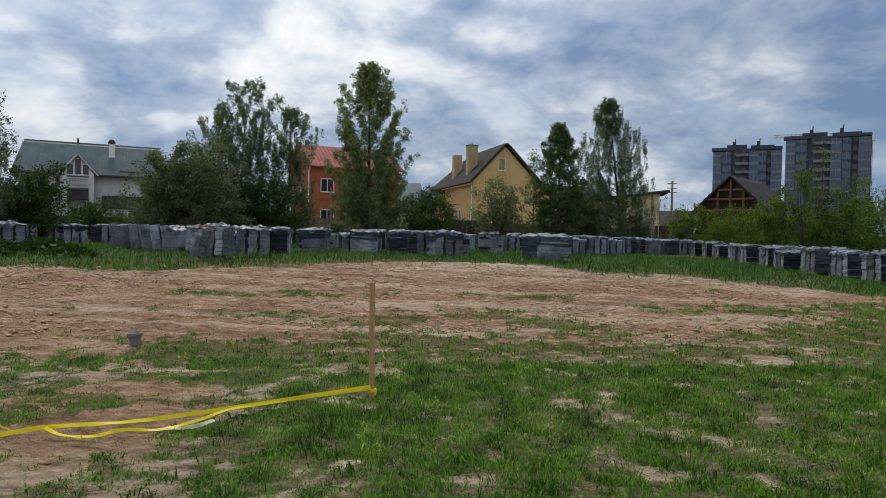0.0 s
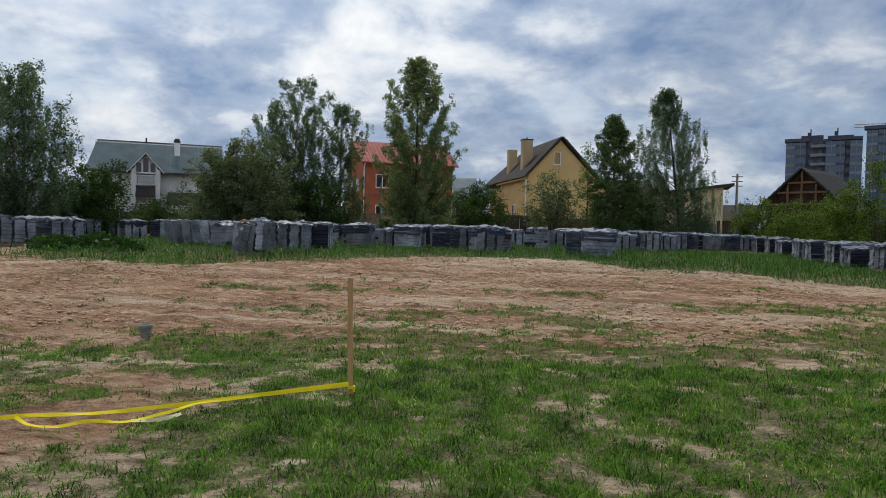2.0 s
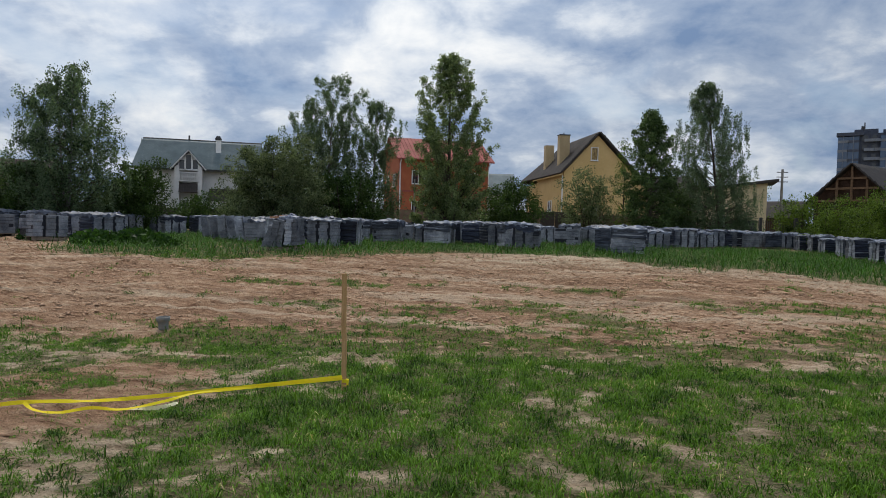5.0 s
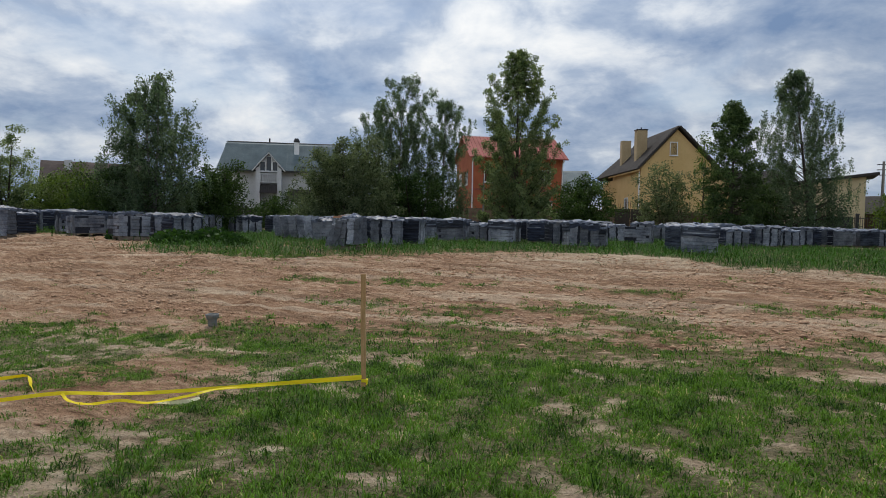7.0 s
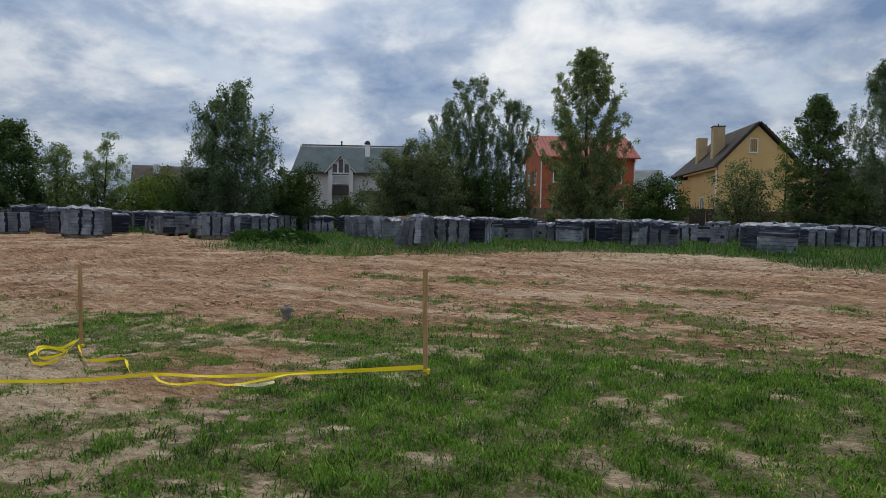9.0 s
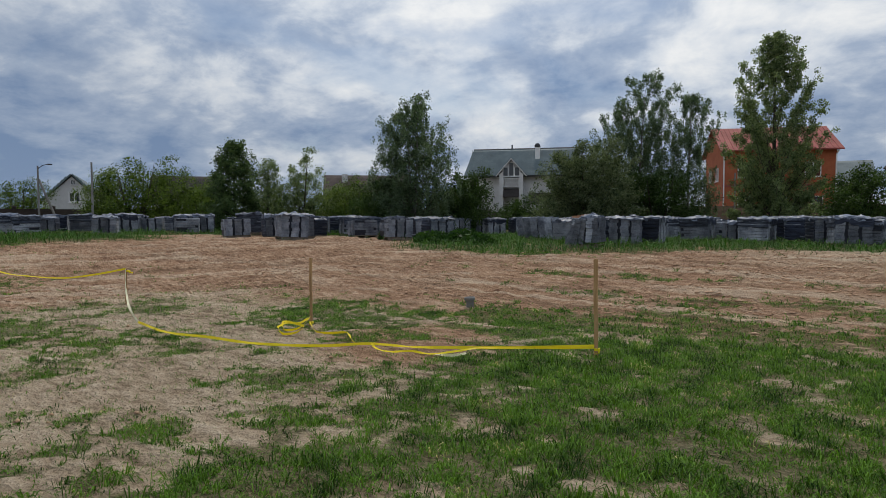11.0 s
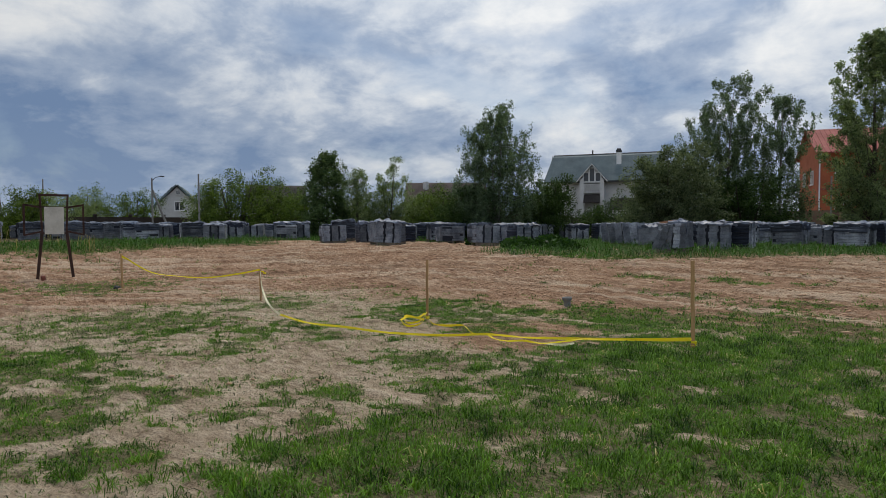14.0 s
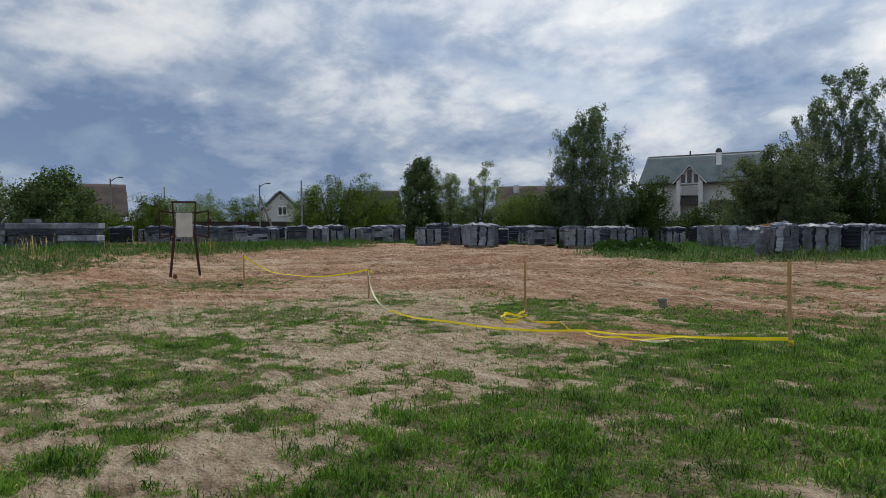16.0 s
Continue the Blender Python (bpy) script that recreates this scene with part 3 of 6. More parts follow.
def build_grass():
    cx, cy = sow(50000, -6.5, 8.5, -4.5, 7.0, 1.1)
    x, y, a, size = tussocks(cx, cy, 20, 0.05)
    big = (0.35 + 1.2 * fbm(x, y, 1.8, 61, 3)) * size
    n = len(x)
    blades("lawn_grass", x, y, RNG.uniform(0.03, 0.105, n) * big * (0.5 + 0.5 * step(-2.6, -1.2, x - 0.1 * y)), RNG.uniform(0.004, 0.0085, n), 1.0, M_GRASS, "short tufted green grass growing on sandy soil", "grass", a)
    x, y = sow(170000, -6.5, 8.5, -4.5, 7.0, 0.8)
    n = len(x)
    blades("undergrowth", x, y, RNG.uniform(0.02, 0.06, n), RNG.uniform(0.005, 0.009, n), 1.0, M_GRASS, "short dense new grass close to soil", "grass")
    x, y = sow(75000, -10, 1.5, -3.5, 7.5, 1.0, 0.24)
    n = len(x)
    blades("seedling_grass", x, y, RNG.uniform(0.02, 0.055, n), RNG.uniform(0.003, 0.006, n), 1.0, M_GRASS, "scattered thin grass blades on sandy soil", "grass")
    cx, cy = sow(24000, -10, 1.0, -3.5, 7.0, 1.0, 0.20)
    x, y, a, size = tussocks(cx, cy, 6, 0.03)
    n = len(x)
    blades("sprig_grass", x, y, RNG.uniform(0.02, 0.07, n) * size, RNG.uniform(0.003, 0.006, n), 1.0, M_GRASS, "scattered small grass sprigs on pale sand", "grass", a)
    cx, cy = sow(26000, -9, 12, 6.5, 16)
    x, y, a, size = tussocks(cx, cy, 11, 0.06)
    n = len(x)
    blades("field_grass", x, y, RNG.uniform(0.03, 0.09, n) * size, RNG.uniform(0.006, 0.011, n), 1.0, M_GRASS, "thin green grass tufts on the bare field", "grass", a)
    cx, cy = sow(22000, -26, -5.0, -6, 8)
    x, y, a, size = tussocks(cx, cy, 9, 0.06)
    n = len(x)
    blades("sparse_grass", x, y, RNG.uniform(0.03, 0.085, n) * size, RNG.uniform(0.006, 0.011, n), 1.0, M_GRASS, "sparse green grass beside the sign frame", "grass", a)
    x, y = RNG.uniform(-30, 16, 260000), RNG.uniform(-6, 36, 260000)
    c = cover(x, y)
    far = (y > 15.8) | (x < -20) | ((x > 9.5) & (y > 13.5)) | ((x < -6) & (y > 13.6))
    keep = far & (RNG.random(len(x)) < c * (0.35 + 0.9 * fbm(x, y, 0.8, 71, 2)))
    x, y = x[keep], y[keep]
    n = len(x)
    tall = 0.6 + 0.9 * fbm(x, y, 0.6, 81, 3)
    blades("bank_grass", x, y, RNG.uniform(0.08, 0.33, n) * tall**1.8, RNG.uniform(0.010, 0.022, n), 1.0, M_TALLGRASS, "tall lush green grass round the pallets", "grass")
    x, y = RNG.uniform(-30, -22, 900), RNG.uniform(-1, 6, 900)
    keep = RNG.random(900) < step(0.52, 0.7, fbm(x, y, 0.7, 91, 2))
    x, y = x[keep], y[keep]
    blades("dry_grass", x, y, RNG.uniform(0.4, 0.75, len(x)), RNG.uniform(0.012, 0.02, len(x)), 0.5, M_DRYGRASS, "tall dry straw-coloured grass by grey blocks", "grass")


build_grass()


def build_clods():
    n = 60000
    x, y = RNG.uniform(-17, 10, n), RNG.uniform(0.0, 19, n)
    keep = (cover(x, y) < 0.35) & (RNG.random(n) < (0.03 + 0.97 * step(6.5, 9, y - 0.1 * x + 5 * step(-8, -11, x))) * step(0.35, 0.6, fbm(x * 0.4, y, 1.6, 77, 3)))
    x, y = x[keep], y[keep]
    n = len(x)
    s = 0.007 + 0.024 * RNG.random(n) ** 3
    base = np.array([(1, 0, 0), (0, 1, 0), (-1, 0, 0), (0, -1, 0), (0, 0, 0.8), (0, 0, -0.6)], float)
    verts = base[None] * s[:, None, None] * RNG.uniform(0.6, 1.4, (n, 6, 1))
    verts *= np.array([2.1, 1.2, 0.9])
    verts += np.stack([x, y, height(x, y) + s * 0.25], 1)[:, None]
    f = np.array([0, 1, 4, 1, 2, 4, 2, 3, 4, 3, 0, 4, 1, 0, 5, 2, 1, 5, 3, 2, 5, 0, 3, 5])
    loops = (np.arange(n)[:, None] * 6 + f[None]).ravel()
    tagged(new("soil_lumps", array_mesh("soil_lumps", verts.reshape(-1, 3), loops, 3, M_CLOD)), "small dry lumps of reddish soil", "soil", kind="stuff")


build_clods()


# ---- pallets of paving blocks ----
def rings(s, stack):
    """One closed upright skin through rectangles (x, y, z, half width, half depth, turn), from the bottom up."""
    n = len(s.verts)
    for x, y, z, hx, hy, a in stack:
        c, d = math.cos(radians(a)), math.sin(radians(a))
        s.verts += [(x + c * u * hx - d * v * hy, y + d * u * hx + c * v * hy, z) for u, v in ((-1, -1), (1, -1), (1, 1), (-1, 1))]
    for i in range(len(stack) - 1):
        for k in range(4):
            k2 = (k + 1) % 4
            s.faces.append((n + 4 * i + k, n + 4 * i + k2, n + 4 * i + 4 + k2, n + 4 * i + 4 + k))
    s.faces += [(n + 3, n + 2, n + 1, n), tuple(n + 4 * (len(stack) - 1) + k for k in range(4))]
    return s


def column_mesh(rnd, wide, deep, layers, each, material):
    """One column of laid blocks: layers a little off from one another, with recessed joints."""
    stack = []
    for k in range(layers):
        x, y, a = rnd.uniform(-0.014, 0.014), rnd.uniform(-0.018, 0.018), rnd.uniform(-2, 2)
        z0, z1, hx, hy = 0.12 + each * k, 0.12 + each * (k + 1), wide / 2, deep / 2
        stack += [(x, y, z0 + 0.002, hx - 0.022, hy - 0.022, a), (x, y, z0 + 0.009, hx - 0.018, hy - 0.018, a), (x, y, z0 + 0.013, hx, hy, a), (x, y, z1 - 0.010, hx, hy, a), (x, y, z1 - 0.002, hx - 0.008, hy - 0.008, a)]
    return rings(Shape(), stack).mesh("block_column", material)


def film_cap(rnd, wide, deep, top, drop):
    """Crumpled film over the top of a stack: broad swells, sharp folds, ragged edges that hang down unevenly."""
    s, n = Shape(), 11
    pts = {}
    swell = [(rnd.uniform(-0.4, 0.4), rnd.uniform(-0.4, 0.4), rnd.uniform(0.03, 0.12), rnd.uniform(0.10, 0.28)) for _ in range(5)]
    folds = [(rnd.uniform(0, 3.1), rnd.uniform(-0.4, 0.4), rnd.uniform(0.03, 0.075)) for _ in range(4)]
    for i in range(-1, n + 1):
        for j in range(-1, n + 1):
            u, v = min(max(i, 0), n - 1) / (n - 1) - 0.5, min(max(j, 0), n - 1) / (n - 1) - 0.5
            hang = i in (-1, n) or j in (-1, n)
            z = top + 0.012 + 0.045 * rnd.random() ** 2
            z += max(h * math.exp(-((u - a) ** 2 + (v - b) ** 2) / r**2) for a, b, h, r in swell)
            z += max(h * max(0, 1 - abs(u * math.cos(w) + v * math.sin(w) - d) / 0.08) for w, d, h in folds)
            if hang:
                z = top + 0.02 - drop * rnd.uniform(0.2, 1.9) ** 1.4
            out = 1.025 if hang else 1.0
            pts[i, j] = len(s.verts)
            s.verts.append((u * (wide + 0.05) * out + rnd.uniform(-0.03, 0.03), v * (deep + 0.05) * out + rnd.uniform(-0.03, 0.03), z))
    for i in range(-1, n):
        for j in range(-1, n):
            s.faces.append((pts[i, j], pts[i + 1, j], pts[i + 1, j + 1], pts[i, j + 1]))
    return s


def film_side(rnd, deep, low, high):
    """Film drawn tight over the side of a stack, with the layers showing through as ridges."""
    stack, z = [], low
    while z < high - 0.03:
        out = 0.02 + rnd.uniform(-0.008, 0.010)
        stack += [(0.006, 0, z, 0.006, deep / 2, 0), (0.006, 0, z + 0.032, 0.006, deep / 2, 0), (out, 0, z + 0.042, out, deep / 2 + 0.01, 0), (out, 0, z + 0.095, out, deep / 2 + 0.01, 0)]
        z += 0.115
    return rings(Shape(), stack)


def pallet_boards(t, wide, deep):
    bearer = Shape().box((0, 0, 0.049), (wide, 0.095, 0.098)).mesh("bearer", M_PALLET)
    board = Shape().box((0, 0, 0.11), (0.1, deep, 0.022)).mesh("deck_board", M_PALLET)
    for y in (-deep / 2 + 0.05, 0, deep / 2 - 0.05):
        part("bearer", bearer, None, t, m=pose(0, y, 0))
    for k in range(6):
        part("deck_board", board, None, t, m=pose(-wide / 2 + 0.06 + k * (wide - 0.12) / 5, 0, 0))


def block_pallet(seed, sides, layers=8, wide=1.02, deep=1.1, cap=True, material=None, gap=0.09, columns=3):
    rnd = random.Random(seed)
    material = material or M_BLOCK
    each = 0.115
    top = 0.12 + layers * each
    label = {"film": "pallet of grey paving blocks wrapped in dark film", "bare": "pallet of stacked grey concrete paving blocks", "band": "grey block pallet with torn dark film"}[sides]
    t = thing("block_pallet", Matrix(), label, "block pallet", "stored block pallets")
    pallet_boards(t, wide, deep)
    w = (wide - gap * (columns - 1)) / columns
    for k in range(columns):
        part("block_column", column_mesh(rnd, w, deep, layers, each, material), None, t, m=pose(-wide / 2 + w / 2 + k * (w + gap), 0, 0, rnd.uniform(-0.6, 0.6), rnd.uniform(-0.8, 0.8), 0))
    # solid near-black core added so the gaps between columns read as deep shade
    part("film_wrap", Shape().box((0, 0, 0.12 + layers * each / 2), (wide - 0.03, deep - 0.09, layers * each - 0.02)), M_GAPCORE, t, "black film core darkening the gaps between columns")
    if sides != "bare":
        low = 0.13 if sides == "film" else 0.13 + 0.6 * each * layers
        for turn in (0, 180):
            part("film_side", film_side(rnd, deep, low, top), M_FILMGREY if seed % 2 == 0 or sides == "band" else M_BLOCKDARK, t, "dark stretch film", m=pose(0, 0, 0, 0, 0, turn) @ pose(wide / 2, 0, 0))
    if sides == "band":
        for turn in (0, 180):
            s, n = Shape(), 12
            for i in range(n + 1):
                u = i / n - 0.5
                z = top - 0.2 - 0.07 * math.sin(7 * u + seed) - rnd.uniform(-0.05, 0.05)
                s.verts += [(u * (wide + 0.04), -deep / 2 - 0.022 - 0.012 * rnd.random(), zz) for zz in (top + 0.01, (top + z) / 2, z)]
            for i in range(n):
                for j in range(2):
                    a = 3 * i + j
                    s.faces.append((a, a + 1, a + 4, a + 3))
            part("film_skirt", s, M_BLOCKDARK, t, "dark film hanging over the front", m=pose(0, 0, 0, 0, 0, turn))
    if cap:
        part("film_cap", film_cap(rnd, wide, deep, top, 0.055 if sides != "bare" else 0.03), M_FILM, t, "crumpled dark film with dust and painted pale sky sheen")
    return t


def at_ground(x, y, turn=0.0, sink=0.02, tilt=(0, 0)):
    return pose(x, y, float(height(x, y)) - sink, tilt[0], tilt[1], turn)


KINDS = {"f": [block_pallet(11, "film", 7), block_pallet(12, "film", 7), block_pallet(13, "film", 6), block_pallet(15, "film", 7)], "b": [block_pallet(21, "bare", 7), block_pallet(22, "bare", 6, cap=False), block_pallet(23, "bare", 6)], "m": [block_pallet(31, "band", 7), block_pallet(32, "band", 7), block_pallet(33, "band", 6)]}
PLACED = {}
LAY = random.Random(5)


def put_pallet(kind, x, y, turn, lean=0.0):
    n = PLACED.get(kind, 0)
    PLACED[kind] = n + 1
    m = at_ground(x, y, turn, 0.02, (LAY.uniform(-2.2, 2.2), LAY.uniform(-2.2, 2.2) + lean))
    protos = KINDS[kind]
    if n < len(protos):
        protos[n].matrix_basis = m
        return protos[n]
    return copy_thing(protos[n % len(protos)], m)


def pallet_row(x0, y0, x1, y1, n, turn, kinds, jitter=0.18, swing=9.0):
    for k in range(n):
        u = k / max(n - 1, 1)
        put_pallet(kinds[k % len(kinds)], x0 + (x1 - x0) * u + LAY.uniform(-jitter, jitter), y0 + (y1 - y0) * u + LAY.uniform(-jitter, jitter), turn + (90 if jitter > 0.12 and LAY.random() < 0.6 else 0) + LAY.uniform(-swing, swing))


# front edge of the store, one by one
put_pallet("b", -6.2, 20.6, 12)
put_pallet("f", -5.75, 21.2, 95)
put_pallet("f", -7.5, 23.6, 90)
put_pallet("m", -5.3, 26.0, 88)
put_pallet("f", -3.9, 27.0, 15)
put_pallet("m", -3.25, 26.6, 84)
put_pallet("f", -1.7, 27.4, 80)
put_pallet("f", -0.75, 25.3, 22)
put_pallet("m", 0.45, 24.0, 88)
put_pallet("m", 0.05, 23.6, 18)
put_pallet("b", 2.2, 28.6, 78, 4.0)
put_pallet("m", 3.95, 22.5, 86)
put_pallet("f", 3.6, 24.0, 80)
put_pallet("f", 4.4, 31.5, 84)
put_pallet("b", -9.4, 22.9, 70)
put_pallet("b", -8.3, 22.0, 40)
put_pallet("b", -14.9, 18.3, 62)
put_pallet("f", -14.4, 20.4, 60)
put_pallet("b", -18.1, 29.6, 30)
put_pallet("b", -17.3, 15.0, 64)
put_pallet("f", -18.3, 16.2, 60)
put_pallet("b", -21.2, 15.2, 66)
put_pallet("f", -20.3, 16.6, 62)
put_pallet("b", -28.2, 13.0, 60)
# rows behind
pallet_row(13.7, 17.4, 16.6, 38.5, 10, -94, "fff", 0.10, 4)
pallet_row(18.3, 20.0, 19.3, 27.0, 4, -82, "fmf", 0.15, 6)
pallet_row(16.7, 40.6, 15.6, 53.0, 6, -96, "ffm", 0.15, 5)
pallet_row(18.6, 36.5, 17.8, 52.5, 7, -84, "fmf", 0.2, 6)
pallet_row(7.0, 44.5, 13.6, 45.5, 6, 84, "fmf", 0.2, 8)
pallet_row(-40.0, 8.4, -29.4, 17.6, 9, 58, "fmfb", 0.25)
pallet_row(-28.6, 18.4, -16.5, 30.5, 11, 60, "fmff", 0.25)
pallet_row(-16.0, 34.0, 6.0, 38.5, 14, 82, "fmfb", 0.25)
pallet_row(16.0, 18.5, 18.4, 34.5, 8, -92, "ffm", 0.15, 6)
pallet_row(6.6, 39.0, 14.8, 41.0, 6, 20, "fbf")
pallet_row(6.3, 30.5, 12.5, 40.5, 6, -75, "ffm")
pallet_row(9.2, 34.5, 14.2, 43.0, 5, -75, "fff")
pallet_row(-9.6, 27.6, -1.2, 30.2, 5, 85, "fmb")
pallet_row(-1.0, 30.6, 8.2, 34.0, 5, 84, "ffb")
pallet_row(-10.5, 30.2, 7.0, 36.8, 9, 85, "fmf")
pallet_row(-17.0, 32.0, -11.0, 28.0, 4, 60, "fbf")
pallet_row(-24.5, 19.0, -17.5, 24.5, 5, 58, "ffm")
pallet_row(-27.0, 21.0, -19.8, 27.5, 5, 58, "fmf")
pallet_row(-23.0, 17.5, -16.2, 21.5, 4, 58, "ffb", 0.25)
pallet_row(-29.5, 14.6, -36.5, 18.5, 5, 60, "mbf")
pallet_row(-28.0, 17.0, -34.0, 22.0, 4, 60, "bff")
pallet_row(-31.5, 11.0, -39.5, 9.2, 6, -14, "mmb", 0.12, 5)
pallet_row(-32.5, 8.0, -36.5, 5.0, 3, -12, "mmf", 0.12, 5)
pallet_row(-41.0, 17.0, -24.0, 29.5, 12, 58, "fmfb", 0.3)
pallet_row(-38.0, 15.5, -27.5, 24.5, 8, 58, "fbfm", 0.3)
pallet_row(-43.5, 8.0, -42.0, 15.0, 4, 75, "fbm", 0.25)
pallet_row(-15.5, 30.5, -9.5, 26.4, 4, 62, "fmf")
pallet_row(-36.0, 14.0, -42.0, 12.0, 4, 70, "fbm")


def leaning_columns(seed, x0, y0, x1, y1, n, lean, turn):
    """A row of stacks that have lost their film and lean over."""
    rnd = random.Random(seed)
    for k in range(n):
        u = k / max(n - 1, 1)
        x, y = x0 + (x1 - x0) * u, y0 + (y1 - y0) * u
        t = thing("leaning_block_stack", at_ground(x, y, turn + rnd.uniform(-6, 6), 0.03), "leaning unwrapped stack of grey paving blocks", "block stack", "leaning stacks")
        for c in range(2):
            part("block_column", column_mesh(rnd, 0.3, 0.75, 8, 0.115, M_BLOCK), None, t, m=pose(-0.19 + 0.38 * c, 0, 0, rnd.uniform(-3, 3), lean + rnd.uniform(-2.5, 2.5), 0))
        pallet_boards(t, 0.85, 0.85)


leaning_columns(3, -13.1, 25.6, -10.4, 23.4, 5, -8.0, 30)


def fallen_stack(x, y, turn):
    """The pallet at the front that has slid apart: columns bent and slumped to one side."""
    rnd = random.Random(17)
    t = thing("fallen_block_stack", at_ground(x, y, turn, 0.02), "collapsed stack of grey blocks sliding off its pallet", "block stack")
    pallet_boards(t, 1.15, 1.0)
    for c in range(5):
        slump = (0.055, 0.04, 0.022, 0.01, -0.004)[c]
        m = pose(-0.50 + 0.245 * c, rnd.uniform(-0.08, 0.08), -0.02 + 0.02 * c, rnd.uniform(-3, 3), 330 * slump, rnd.uniform(-7, 7))
        part("block_column", column_mesh(rnd, 0.2, 0.8, 7 if c else 6, 0.115, M_BLOCK), None, t, m=m)
    part("film_scrap", film_cap(rnd, 0.5, 0.6, 0.99, 0.2), M_FILM, t, "torn dark film", m=pose(0.25, 0.1, 0))
    for k in range(3):
        part("loose_brick", Shape().box((0, 0, 0), (0.2, 0.1, 0.06)), M_ORANGE, t, "loose reddish block", m=pose(0.12 * k - 0.2, -0.2 + 0.1 * k, 1.0 + 0.02 * k, 0, 0, 20 * k))


fallen_stack(-6.75, 18.3, 10)


def big_blocks(x, y, turn):
    """Three stacks of long grey concrete blocks in four uneven layers, dark film caught between."""
    rnd = random.Random(41)
    t = thing("concrete_block_pile", at_ground(x, y, turn, 0.03), "layered pile of long pale concrete blocks", "block pile")
    for at, wide, layers in ((-1.95, 1.7, 4), (0.05, 2.1, 4), (2.05, 1.75, 4)):
        for tier in range(layers):
            s = rings(Shape(), [(0, 0, z, wide / 2 - e, 0.42 - e, 0) for z, e in ((0.0, 0.03), (0.02, 0.0), (0.25, 0.0), (0.27, 0.02))])
            dark = (at > 0 and tier < 2 and at < 1) or rnd.random() < 0.25
            part("concrete_block", s, M_FILMGREY if dark else M_BLOCK, t, m=pose(at + rnd.uniform(-0.08, 0.08), rnd.uniform(-0.05, 0.05), 0.29 * tier, 0, rnd.uniform(-0.8, 0.8), rnd.uniform(-2, 2)))
    part("concrete_block", Shape().box((0, 0, 0.1), (0.6, 0.5, 0.18), None, 0.04), M_BLOCK, t, m=pose(-0.1, 0, 1.16))


big_blocks(-32.3, 0.5, 60)

# small paper label on one wrapped stack
tag_at = at_ground(-7.5, 23.6)
t = thing("paper_label", tag_at, "small white paper label on dark wrapped blocks", "label")
part("sheet", Shape().box((-0.12, -0.60, 0.78), (0.16, 0.006, 0.2)), M_WHITE, t)


# ---- stakes, tape, pipe and sign frame ----
def stake(x, y, tall, lean_x, lean_y, wide=0.04, knot=0.0):
    t = thing("wooden_stake", at_ground(x, y, 20, 0.04, (lean_x, lean_y)), "thin pale wooden stake driven into the soil", "stake", "marker stakes")
    s = Shape()
    for k in range(4):
        s.box((0.002 * math.sin(k * 2.1), 0.002 * math.cos(k * 1.7), tall * (k + 0.5) / 4 + 0.02), (wide, wide * 0.62, tall / 4 + 0.001))
    part("lath", s, M_STAKE, t)
    if knot:
        k = Shape()
        for i in range(2):
            k.box((0, 0, knot - 0.01 + 0.028 * i), (wide + 0.016, wide * 0.62 + 0.016, 0.026), pose(0, 0, 0, 6 * i - 6, 5, 0))
        part("tape_knot", k, M_TAPE, t, "yellow tape wound round the stake")
    return t


stake(-0.59, 5.39, 1.04, 0.0, -0.6, 0.042, 0.115)
stake(-4.57, 5.03, 0.93, 0, 0.4, 0.034, 0.05)
stake(-8.63, 4.49, 0.62, 0, 0, 0.036, 0.585)
stake(-13.31, 3.55, 0.85, 0, -1, 0.04, 0.76)


def smooth_line(points, per=8):
    pts = [Vector(p) for p in points]
    pts = [pts[0] * 2 - pts[1]] + pts + [pts[-1] * 2 - pts[-2]]
    out = []
    for i in range(1, len(pts) - 2):
        a, b, c, d = pts[i - 1 : i + 3]
        for k in range(per):
            u = k / per
            out.append(0.5 * (2 * b + (c - a) * u + (2 * a - 5 * b + 4 * c - d) * u * u + (3 * b - a - 3 * c + d) * u**3))
    return out + [pts[-2]]


def tape(name, points, twists, label, material=None, wide=0.031):
    """A ribbon that turns over on its way; points carry their height over the ground."""
    line = smooth_line([(x, y, float(height(x, y)) + z) for x, y, z in points])
    s = Shape()
    n = len(line)
    for i, p in enumerate(line):
        way = (line[min(i + 1, n - 1)] - line[max(i - 1, 0)]).normalized()
        flat = way.cross(Vector((0, 0, 1))).normalized()
        up = flat.cross(way)
        a = radians(np.interp(i / (n - 1), np.linspace(0, 1, len(twists)), twists)) + 0.15 * math.sin(i * 1.3)
        side = (flat * math.cos(a) + up * math.sin(a)) * wide / 2
        s.verts += [tuple(p - side), tuple(p + side)]
        if i:
            k = 2 * i
            s.faces.append((k - 2, k - 1, k + 1, k))
    me = s.mesh(name, material or M_TAPE)
    ob = tagged(new(name, me), label, "barrier tape", "barrier tapes")
    mod = ob.modifiers.new("thickness", "SOLIDIFY")
    mod.thickness = 0.0012
    return ob


